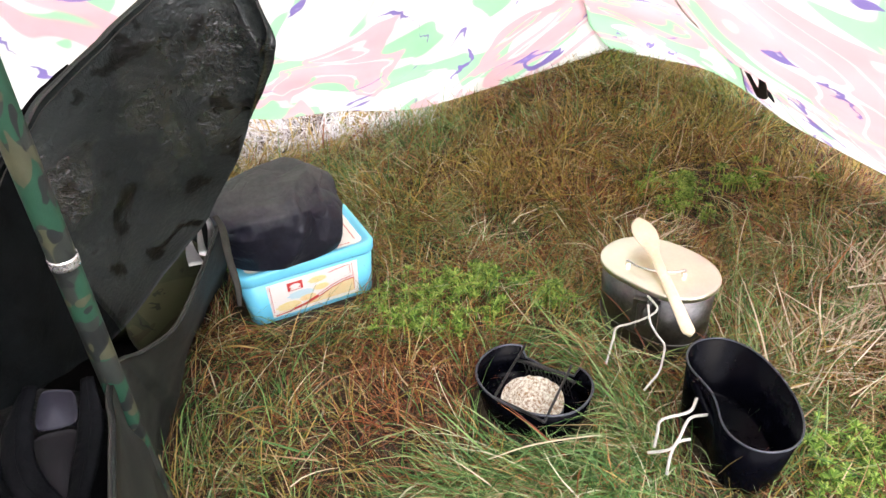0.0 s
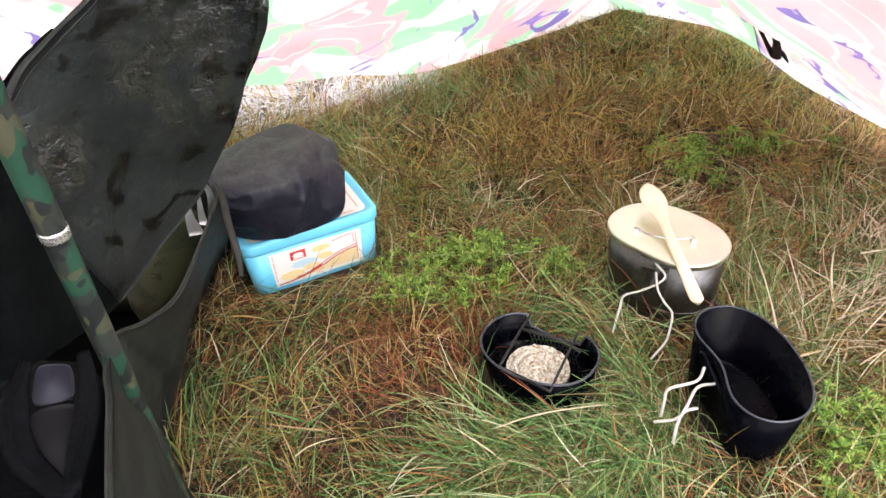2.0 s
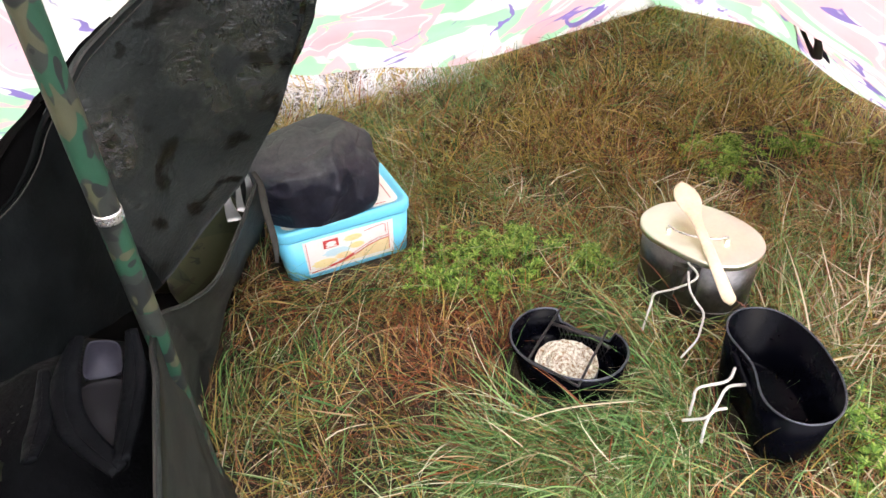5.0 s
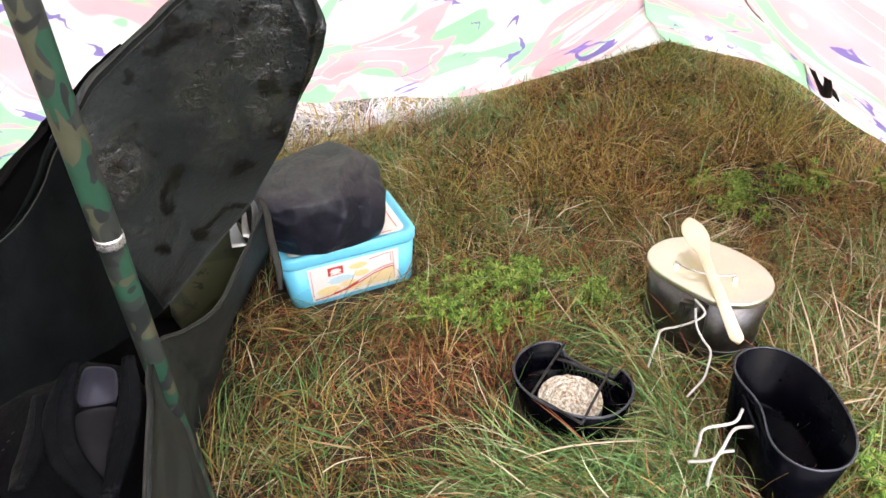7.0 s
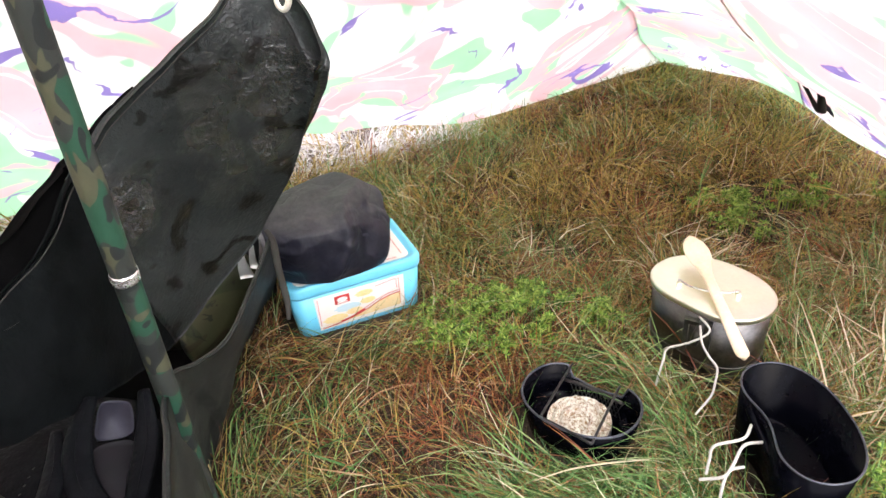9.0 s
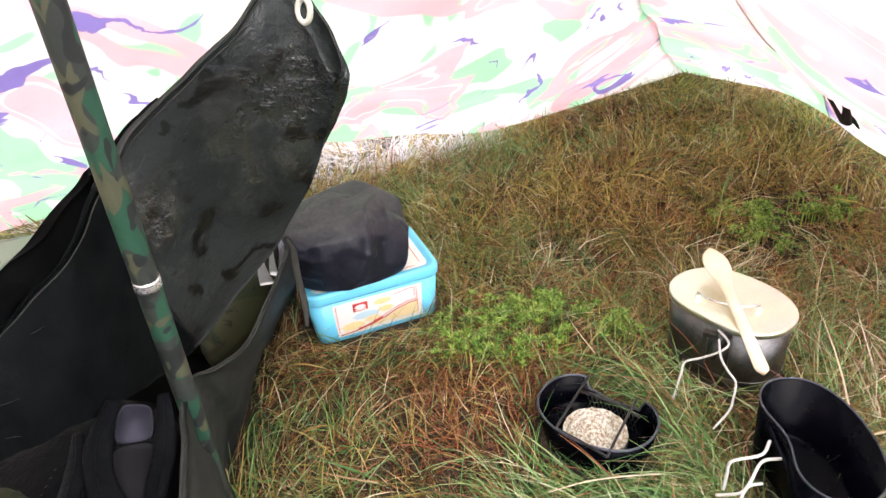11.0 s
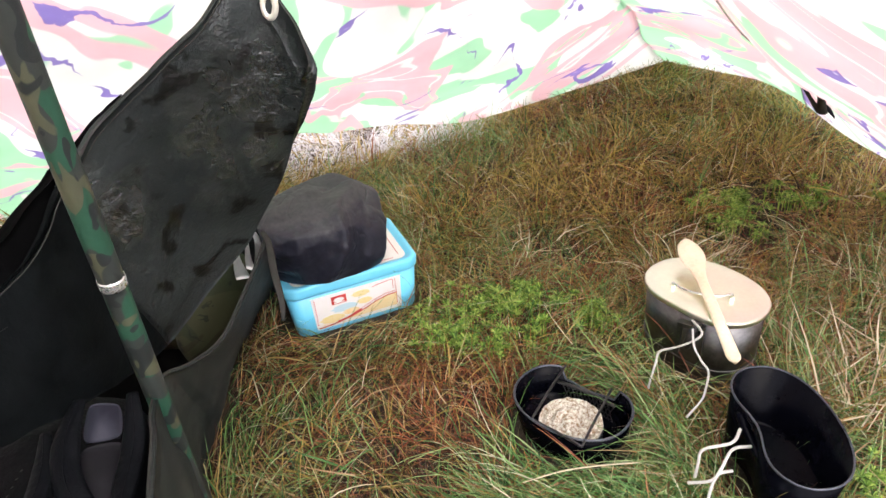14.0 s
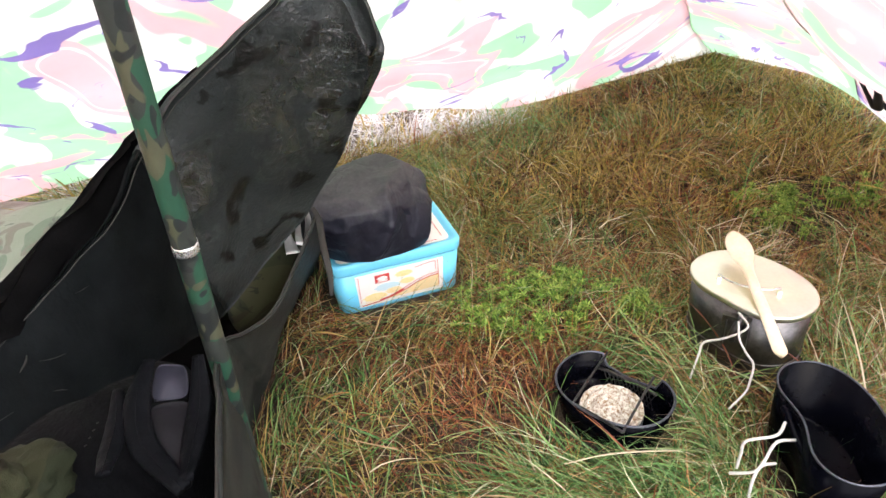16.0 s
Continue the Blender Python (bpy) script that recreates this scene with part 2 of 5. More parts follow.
def grey_topped_nylon(name):
    """Blue-black nylon, turning mottled grey towards the crown, with sharp small creases."""
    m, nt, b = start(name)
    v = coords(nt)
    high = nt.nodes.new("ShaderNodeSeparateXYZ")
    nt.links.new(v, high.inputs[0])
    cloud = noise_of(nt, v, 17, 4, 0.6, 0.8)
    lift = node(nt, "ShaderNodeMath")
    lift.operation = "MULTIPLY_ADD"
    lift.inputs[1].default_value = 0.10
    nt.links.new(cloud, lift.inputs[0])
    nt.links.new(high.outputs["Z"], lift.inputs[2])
    grey_top = ramp(nt, lift.outputs[0], [(0.203, (0, 0, 0)), (0.232, (1, 1, 1))])
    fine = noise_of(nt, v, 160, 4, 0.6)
    deep_blue = ramp(nt, fine, [(0.3, (0.0085, 0.0092, 0.0160)), (0.7, (0.017, 0.0180, 0.029))])
    greyed = ramp(nt, mixed(nt, 0.5, cloud, fine), [(0.35, (0.026, 0.0268, 0.030)), (0.65, (0.068, 0.068, 0.070))])
    nt.links.new(mixed(nt, grey_top, deep_blue, greyed), b.inputs["Base Color"])
    nt.links.new(mixed(nt, grey_top, (0.40,) * 3, (0.62,) * 3), b.inputs["Roughness"])
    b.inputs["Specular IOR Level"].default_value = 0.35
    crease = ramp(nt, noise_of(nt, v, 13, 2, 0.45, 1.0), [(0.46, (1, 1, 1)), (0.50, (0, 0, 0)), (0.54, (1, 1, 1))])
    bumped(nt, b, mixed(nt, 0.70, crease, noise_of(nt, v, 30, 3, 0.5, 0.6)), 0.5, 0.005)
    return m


M_NYLON = grey_topped_nylon("blue_black_nylon_grey_top")
M_LINER = surface("dark_grey_nylon", (0.008, 0.008, 0.0095), (0.018, 0.0175, 0.020), 40, (0.5, 0.65), bump=0.2, spec=0.1)
M_PACK = surface("matt_black_nylon", (0.0030, 0.0033, 0.0040), (0.0085, 0.0092, 0.0105), 18, (0.42, 0.6), bump=0.7, depth=0.005, fine=120, spec=0.025)


def taped(name, colours, scale):
    """Woven camouflage tape: a few plain colours in hard-edged patches."""
    m, nt, b = start(name)
    v = coords(nt, "UV")
    mp = nt.nodes.new("ShaderNodeMapping")
    mp.inputs["Rotation"].default_value = (0, 0, 0.5)
    mp.inputs["Scale"].default_value = (1.3, 1.25, 1.0)
    nt.links.new(v, mp.inputs["Vector"])
    c = colours[0]
    for k, (colour, edge) in enumerate(zip(colours[1:], (0.49, 0.555, 0.575))):
        o = nt.nodes.new("ShaderNodeVectorMath")
        o.inputs[1].default_value = (0.31 * k + 0.13, 0.47 * k, 0.2 * k)
        nt.links.new(mp.outputs[0], o.inputs[0])
        f = noise_of(nt, o.outputs[0], scale * (1 + 0.15 * k), 1.5, 0.4, 0.6)
        c = mixed(nt, ramp(nt, f, [(edge, (0, 0, 0)), (edge + 0.012, (1, 1, 1))]), c, colour)
    worn = noise_of(nt, v, 60.0, 4, 0.6)
    c = mixed(nt, 0.35, c, ramp(nt, worn, [(0.3, (0.45, 0.45, 0.45)), (0.7, (1, 1, 1))]), "MULTIPLY")
    nt.links.new(c, b.inputs["Base Color"])
    b.inputs["Roughness"].default_value = 0.55
    b.inputs["Specular IOR Level"].default_value = 0.35
    bumped(nt, b, mixed(nt, 0.5, worn, noise_of(nt, v, 900.0, 2)), 0.3, 0.001)
    return m


M_POLE = taped("camouflage_tape", [(0.036, 0.042, 0.037), (0.023, 0.082, 0.048), (0.088, 0.092, 0.055), (0.019, 0.023, 0.022)], 25.0)
M_FADED = camo("faded_dark_canvas", (0.027, 0.032, 0.029), (0.016, 0.020, 0.019), (0.019, 0.022, 0.021), (0.012, 0.013, 0.013), 7.0, 0, 0.6, 0.25)
M_STUFF = camo("camouflage_cotton", (0.040, 0.043, 0.020), (0.024, 0.030, 0.014), (0.030, 0.028, 0.014), (0.014, 0.015, 0.010), 9.0, 0, 0.75, 0.2)
M_BIVVY = camo("camouflage_ripstop", (0.30, 0.34, 0.27), (0.17, 0.24, 0.17), (0.21, 0.21, 0.17), (0.11, 0.13, 0.11), 7.0, 0, 0.35, 0.5)
M_STEEL = surface("worn_steel", (0.55, 0.55, 0.53), (0.75, 0.74, 0.71), 30, (0.22, 0.38), 1.0, 0.1)
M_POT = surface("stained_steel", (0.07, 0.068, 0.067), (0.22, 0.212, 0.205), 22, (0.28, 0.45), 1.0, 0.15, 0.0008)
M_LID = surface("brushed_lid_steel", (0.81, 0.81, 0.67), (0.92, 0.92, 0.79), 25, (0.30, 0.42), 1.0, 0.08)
M_BLACK = surface("black_enamel", (0.0007, 0.0008, 0.0018), (0.0020, 0.0022, 0.0044), 30, (0.14, 0.30), 0.0, 0.15, 0.0006, spec=0.06)
M_RIM = surface("worn_black_edge", (0.030, 0.034, 0.044), (0.13, 0.14, 0.17), 60, (0.25, 0.4), 0.6, 0.1)
M_WORN = surface("sooty_steel", (0.012, 0.012, 0.013), (0.05, 0.049, 0.047), 80, (0.35, 0.5), 0.5, 0.2)
M_WIRE = surface("white_coated_wire", (0.40, 0.39, 0.36), (0.72, 0.70, 0.66), 60, (0.3, 0.5))
M_ASH = surface("crumbly_fuel", (0.38, 0.24, 0.11), (1.0, 0.97, 0.86), 260, (0.85, 0.95), bump=1.0, depth=0.006, fine=900, span=(0.42, 0.55))
M_WOOD = surface("pale_beech_wood", (0.72, 0.58, 0.38), (0.88, 0.78, 0.60), 30, (0.5, 0.65), bump=0.1)
M_BLUE = surface("pale_blue_plastic", (0.17, 0.69, 0.98), (0.21, 0.74, 0.99), 12, (0.28, 0.36), bump=0.03)
M_CREAM = surface("cream_paper_print", (0.90, 0.89, 0.83), (0.94, 0.93, 0.91), 20, (0.4, 0.5), bump=0.03)
M_YELLOW = surface("yellow_print", (0.88, 0.72, 0.26), (0.92, 0.84, 0.52), 40, (0.4, 0.5), bump=0.02)
M_ORANGE = surface("pale_orange_print", (0.88, 0.64, 0.24), (0.93, 0.86, 0.60), 70, (0.4, 0.5), bump=0.02)
M_RED = surface("red_print", (0.55, 0.04, 0.04), (0.68, 0.10, 0.08), 40, (0.4, 0.5), bump=0.02)
M_PALEBLUE = surface("pale_blue_print", (0.55, 0.76, 0.82), (0.66, 0.84, 0.88), 40, (0.4, 0.5), bump=0.02)
M_FOIL = surface("torn_foil", (0.50, 0.51, 0.51), (0.74, 0.74, 0.72), 30, (0.3, 0.45), 0.75, 0.15, 0.002)
M_SILVER = surface("silver_band", (0.75, 0.75, 0.74), (0.9, 0.9, 0.9), 50, (0.2, 0.35), 0.8, 0.05)
M_EYELET = surface("brass_eyelet", (0.62, 0.60, 0.50), (0.82, 0.80, 0.70), 60, (0.3, 0.45), 0.3, 0.1)


# ---- mesh helpers ----
def mesh_of(name, verts, faces, smooth=True, uv=None):
    me = bpy.data.meshes.new(name)
    me.from_pydata([tuple(v) for v in verts], [], [tuple(f) for f in faces])
    if smooth:
        me.polygons.foreach_set("use_smooth", [True] * len(me.polygons))
    if uv is not None:
        layer = me.uv_layers.new(name="uv")
        idx = np.empty(len(me.loops), dtype=np.int64)
        me.loops.foreach_get("vertex_index", idx)
        layer.data.foreach_set("uv", np.asarray(uv, dtype=np.float32)[idx].ravel())
    me.update()
    return me


def thing(name, at, label, category, group="", kind=""):
    ob = new(name)
    ob.empty_display_size = 0.02
    ob.location = at
    return tagged(ob, label, category, group, kind)


def part(name, me, material, parent, label=""):
    """Links a mesh in world coordinates as one part under a thing."""
    ob = new(name, me)
    if not me.materials:
        me.materials.append(material)
    at, up = Vector((0, 0, 0)), parent
    while up is not None:
        at += up.location
        up = up.parent
    if parent.type == "EMPTY":
        ob.parent = parent
        ob.matrix_parent_inverse = Matrix.Translation(-at)
    else:
        ob.parent = parent
    return tagged(ob, label) if label else ob


def curve_points(pts, n):
    """Smooth points along a few guide points."""
    p = np.array(pts, dtype=float)
    p = np.vstack([2 * p[0] - p[1], p, 2 * p[-1] - p[-2]])
    out = []
    for u in np.linspace(0, len(pts) - 1 - 1e-6, n):
        i, f = int(u), u - int(u)
        a, b, c, d = p[i:i + 4]
        out.append(0.5 * (2 * b + (c - a) * f + (2 * a - 5 * b + 4 * c - d) * f * f + (3 * b - a - 3 * c + d) * f ** 3))
    return np.array(out)


def tube(pts, r, n=24, sides=8, closed=False, flat=1.0):
    p = curve_points(pts, n) if n else np.array(pts, dtype=float)
    m = len(p)
    rr = np.full(m, r) if np.isscalar(r) else np.interp(np.linspace(0, 1, m), np.linspace(0, 1, len(r)), r)
    verts, faces = [], []
    side = None
    for i in range(m):
        d = p[(i + 1) % m] - p[i - 1] if closed else p[min(i + 1, m - 1)] - p[max(i - 1, 0)]
        d = d / (np.linalg.norm(d) + 1e-12)
        if side is None:
            side = np.cross(d, (0, 0, 1) if abs(d[2]) < 0.9 else (1, 0, 0))
        side = side - d * side.dot(d)
        side /= np.linalg.norm(side) + 1e-12
        up = np.cross(side, d)
        for k in range(sides):
            a = 2 * math.pi * k / sides
            verts.append(p[i] + rr[i] * (math.cos(a) * side + math.sin(a) * up * flat))
    for i in range(m if closed else m - 1):
        for k in range(sides):
            j = (i + 1) % m
            faces.append((i * sides + k, i * sides + (k + 1) % sides, j * sides + (k + 1) % sides, j * sides + k))
    if not closed:
        faces += [tuple(range(sides))[::-1], tuple(range((m - 1) * sides, m * sides))]
    return verts, faces


def rings(loops, cap_first=True, cap_last=True, flip=False):
    """A skin over a stack of loops with the same number of points."""
    n = len(loops[0])
    verts = [v for lo in loops for v in lo]
    faces = []
    for i in range(len(loops) - 1):
        for k in range(n):
            q = (i * n + k, i * n + (k + 1) % n, (i + 1) * n + (k + 1) % n, (i + 1) * n + k)
            faces.append(q[::-1] if flip else q)
    if cap_first:
        faces.append(tuple(range(n))[::-1])
    if cap_last:
        faces.append(tuple(range((len(loops) - 1) * n, len(loops) * n)))
    return verts, faces


def sheet(grid, thick, uv_scale=1.0):
    """A grid of points made into a sheet with thickness; its UV runs in metres."""
    g = np.array(grid, dtype=float)
    ns, nt = g.shape[:2]
    ds, dt = np.gradient(g, axis=0), np.gradient(g, axis=1)
    nrm = np.cross(ds, dt)
    nrm /= np.linalg.norm(nrm, axis=2, keepdims=True) + 1e-12
    back = g + nrm * thick
    verts = np.vstack([g.reshape(-1, 3), back.reshape(-1, 3)])
    u = np.cumsum(np.vstack([np.zeros((1, nt)), np.linalg.norm(np.diff(g, axis=0), axis=2)]), axis=0).mean(axis=1)
    w = np.cumsum(np.hstack([np.zeros((ns, 1)), np.linalg.norm(np.diff(g, axis=1), axis=2)]), axis=1)
    uv = np.stack([np.repeat(u[:, None], nt, 1), w], axis=2).reshape(-1, 2) * uv_scale
    o = ns * nt
    faces = []
    for i in range(ns - 1):
        for j in range(nt - 1):
            a, b, c, d = i * nt + j, i * nt + j + 1, (i + 1) * nt + j + 1, (i + 1) * nt + j
            faces.append((a, d, c, b))
            faces.append((a + o, b + o, c + o, d + o))
    edge = [(i * nt, (i + 1) * nt) for i in range(ns - 1)] + [((i + 1) * nt + nt - 1, i * nt + nt - 1) for i in range(ns - 1)]
    edge += [(j + 1, j) for j in range(nt - 1)] + [((ns - 1) * nt + j, (ns - 1) * nt + j + 1) for j in range(nt - 1)]
    faces += [(a, b, b + o, a + o) for a, b in edge]
    return verts, faces, np.vstack([uv, uv])


def lump(p, scale, amount, seed=0.0):
    """Smooth noise offset at a point."""
    q = Vector(p) * scale + Vector((seed, seed * 1.7, seed * 0.3))
    return np.array(noise.noise_vector(q)) * amount


def kidney(a, b, dent, n=56):
    """Outline of a kidney mug: long half a, short half b, its low side pushed in by dent."""
    out = []
    for k in range(n):
        th = 2 * math.pi * k / n
        c, s = math.cos(th), math.sin(th)
        u, v = a * math.copysign(abs(c) ** 0.9, c), b * math.copysign(abs(s) ** 0.9, s)
        if s < 0:
            v += dent * math.exp(-(u / (0.5 * a)) ** 2) * min(1.0, -s * 1.6)
        out.append((u, v))
    return np.array(out)


def placed(m, pts):
    return [np.array(m @ Vector(p)) for p in pts]


def merged(*meshes):
    verts, faces = [], []
    for v, f in meshes:
        o = len(verts)
        verts += [tuple(x) for x in v]
        faces += [tuple(i + o for i in q) for q in f]
    return verts, faces


# ---- ground ----
def ground_height(x, y):
    h = 0.018 * noise.noise(Vector((x * 2.2, y * 2.2, 0.3))) + 0.010 * noise.noise(Vector((x * 7, y * 7, 4.1)))
    return h - 0.012


def build_ground():
    fine = np.linspace(-3, 3, 121)
    far = np.array([4, 6, 10, 20, 50, 120, 300, 800, 2000.0])
    line = np.concatenate([-far[::-1], fine, far])
    ys = line + 0.6
    n = len(line)
    verts = [(x, y, ground_height(x, y) + (0.0 if abs(x) < 40 else 0.004 * abs(x) * noise.noise(Vector((x * 0.002, y * 0.002, 0)))))
             for x in line for y in ys]
    faces = [(i * n + j, (i + 1) * n + j, (i + 1) * n + j + 1, i * n + j + 1) for i in range(n - 1) for j in range(n - 1)]
    ob = new("ground", mesh_of("ground", verts, faces))
    ob.data.materials.append(M_SOIL)
    tagged(ob, "dark peaty moorland soil under matted grass", "ground", kind="structure")


build_ground()

# footprints kept free of grass: centre, half sizes, turn
CLEAR = [(-0.192, 0.788, 0.101, 0.085, 26), (0.285, 0.65, 0.062, 0.05, -51), (0.306, 0.452, 0.037, 0.053, 0), (0.115, 0.515, 0.064, 0.051, -35)]


def in_sack(x, y):
    edge = np.interp(y, [0.05, 0.17, 0.30, 0.35, 0.45, 0.52, 0.60, 0.68, 0.80, 0.86], [-0.10, -0.15, -0.205, -0.225, -0.275, -0.285, -0.30, -0.31, -0.31, -0.36])
    return (x < edge - 0.015) & (x > -0.50) & (y < 0.83) & (y > -0.05)


def allowed(x, y, shrink=1.0):
    ok = ~in_sack(x, y)
    for cx, cy, hx, hy, turn in CLEAR:
        c, s = math.cos(radians(turn)), math.sin(radians(turn))
        u, v = (x - cx) * c + (y - cy) * s, -(x - cx) * s + (y - cy) * c
        ok &= (u / (hx * shrink)) ** 4 + (v / (hy * shrink)) ** 4 > 1
    return ok


def blades(name, x, y, rng, length, width, lie, heading, material, label, category, curl=0.5, rows=4, lift=0.0):
    """Many grass blades in one mesh: each a tapering strip that rises and then bows over."""
    keep = allowed(x, y)
    x, y = x[keep], y[keep]
    n = len(x)
    z = np.array([ground_height(a, b) for a, b in zip(x, y)]) + lift * rng.random(n)
    ln = length * np.clip(rng.lognormal(0, 0.35, n), 0.4, 1.65)
    if isinstance(heading, np.ndarray):
        az = heading[keep]
    else:
        az = heading(x, y, rng) if callable(heading) else rng.uniform(0, 2 * math.pi, n)
    pitch = np.radians(np.clip(rng.normal(lie, 18, n), 3, 88))
    free = np.ones(n, dtype=bool)
    for f in (0.35, 0.65, 0.9):
        run = f * ln * np.cos(pitch * (1 - 0.5 * f))
        free &= allowed(x + run * np.cos(az), y + run * np.sin(az), 0.92)
    x, y, z, ln, az, pitch = (q[free] for q in (x, y, z, ln, az, pitch))
    n = len(x)
    bend = curl * rng.uniform(0.4, 1.6, n)
    swerve = rng.normal(0, 0.5, n)
    w = width * rng.lognormal(0, 0.25, n)
    tilt = rng.uniform(-1, 1, n)
    px, py, pz = x.copy(), y.copy(), z - 0.004
    co = np.empty((n, rows * 2 + 1, 3), dtype=np.float32)
    for k in range(rows + 1):
        f = k / rows
        hd = az + swerve * f
        sx, sy = -np.sin(hd), np.cos(hd)
        hw = 0.5 * w * (1 - f ** 2.2)
        if k < rows:
            co[:, 2 * k] = np.stack([px + sx * hw, py + sy * hw, pz + tilt * hw], 1)
            co[:, 2 * k + 1] = np.stack([px - sx * hw, py - sy * hw, pz - tilt * hw], 1)
        else:
            co[:, 2 * rows] = np.stack([px, py, pz], 1)
        el = pitch - bend * f * 1.6
        step = ln / rows
        px = px + np.cos(el) * np.cos(hd) * step
        py = py + np.cos(el) * np.sin(hd) * step
        pz = np.maximum(pz + np.sin(el) * step, z - 0.002 + 0.006 * rng.random(n))
    base = (np.arange(n) * (rows * 2 + 1))[:, None]
    quads = np.concatenate([base + np.array([2 * k, 2 * k + 1, 2 * k + 3, 2 * k + 2]) for k in range(rows - 1)], 1).reshape(-1, 4)
    tris = base + np.array([2 * rows - 2, 2 * rows - 1, 2 * rows])
    me = bpy.data.meshes.new(name)
    nv, nq, ntr = n * (rows * 2 + 1), len(quads), len(tris)
    me.vertices.add(nv)
    me.vertices.foreach_set("co", co.ravel())
    me.loops.add(nq * 4 + ntr * 3)
    me.loops.foreach_set("vertex_index", np.concatenate([quads.ravel(), tris.ravel()]).astype(np.int32))
    me.polygons.add(nq + ntr)
    me.polygons.foreach_set("loop_start", np.concatenate([np.arange(nq) * 4, nq * 4 + np.arange(ntr) * 3]).astype(np.int32))
    me.update(calc_edges=True)
    me.validate()
    me.materials.append(material)
    return tagged(new(name, me), label, category, kind="stuff")


def scatter(rng, n, x0, x1, y0, y1, clump=0.0, per=14):
    if not clump:
        return rng.uniform(x0, x1, n), rng.uniform(y0, y1, n)
    k = max(1, n // per)
    cx, cy = rng.uniform(x0, x1, k), rng.uniform(y0, y1, k)
    i = rng.integers(0, k, n)
    return cx[i] + rng.normal(0, clump, n), cy[i] + rng.normal(0, clump, n)


def swirl(x, y, rng):
    """Blades lean in patches the same way."""
    a = np.array([noise.noise(Vector((p * 3.1, q * 3.1, 9.0))) for p, q in zip(x, y)]) * 7.0
    return a + rng.normal(0, 0.8, len(x))


# star moss cushions: centre, spread, number of heads
MOSS = [(0.030, 0.715, 0.044, 0.032, 125), (0.105, 0.745, 0.026, 0.020, 56), (-0.035, 0.675, 0.022, 0.020, 26), (0.045, 0.650, 0.030, 0.018, 36), (0.15, 0.70, 0.02, 0.02, 22),
        (0.455, 1.010, 0.036, 0.034, 120), (0.535, 1.045, 0.026, 0.022, 50), (0.420, 0.935, 0.030, 0.022, 30), (0.60, 1.00, 0.02, 0.02, 16),
        (0.415, 0.395, 0.034, 0.026, 80), (0.465, 0.440, 0.022, 0.02, 30)]
# bare peaty hollows: centre, radius
HOLLOWS = [(0.150, 0.912, 0.065), (0.455, 0.985, 0.105), (0.39, 0.915, 0.06), (0.03, 0.71, 0.038), (0.105, 0.745, 0.022), (-0.10, 0.53, 0.03), (0.535, 1.04, 0.04), (0.42, 0.40, 0.04)]


def species_at(x, y):
    """Shares of green, olive, rusty and straw tufts over the ground."""
    if y > 0.95:
        w = [0.10, 0.55, 0.29, 0.06]
    elif x < 0.04 and y < 0.66:
        w = [0.22, 0.26, 0.44, 0.08]
    elif y < 0.50 and x < 0.30:
        w = [0.58, 0.15, 0.19, 0.08]
    elif x > 0.36 and y < 0.80:
        w = [0.26, 0.33, 0.17, 0.24]
    else:
        w = [0.23, 0.33, 0.30, 0.14]
    q = Vector((x * 5.5, y * 5.5, 0.0))
    return np.array([w[k] * math.exp(1.4 * noise.noise(q + Vector((k * 13.7, k * 5.1, k * 3.3)))) for k in range(4)])


def tufts(rng, count, x0, x1, y0, y1, per, spread, ahead=0.55):
    """Tufts of blades that fan out from their crowns: for each species x, y and heading."""
    out = [[], [], [], []]
    for _ in range(count):
        cx, cy = rng.uniform(x0, x1), rng.uniform(y0, y1)
        bare = max(math.exp(-((cx - hx) ** 2 + (cy - hy) ** 2) / (r * r)) for hx, hy, r in HOLLOWS)
        # tufts thinned beside the rucksack to darken the ground there
        thinned = 0.55 if cx < 0.02 and cy < 0.62 else 0.0
        if rng.random() < max(0.93 * bare, thinned):
            continue
        # tufts left out where the hem is raised, so the whitened strip shows
        if -0.60 < cx < -0.18 and cy > 1.25 + 0.42 * (cx + 0.43):
            continue
        w = species_at(cx, cy)
        k = int(rng.choice(4, p=w / w.sum()))
        n = max(3, int(per * rng.lognormal(0, 0.5)))
        wide = spread * rng.uniform(0.6, 1.5)
        dx, dy = rng.normal(0, wide, n), rng.normal(0, wide, n)
        lean = 7.0 * noise.noise(Vector((cx * 3.1, cy * 3.1, 9.0))) + rng.normal(0, 0.5)
        hx = np.cos(lean) * ahead + dx / wide * 0.6 + rng.normal(0, 0.3, n)
        hy = np.sin(lean) * ahead + dy / wide * 0.6 + rng.normal(0, 0.3, n)
        out[k].append((cx + dx, cy + dy, np.arctan2(hy, hx)))
    return [tuple(np.concatenate(q) for q in zip(*o)) for o in out]


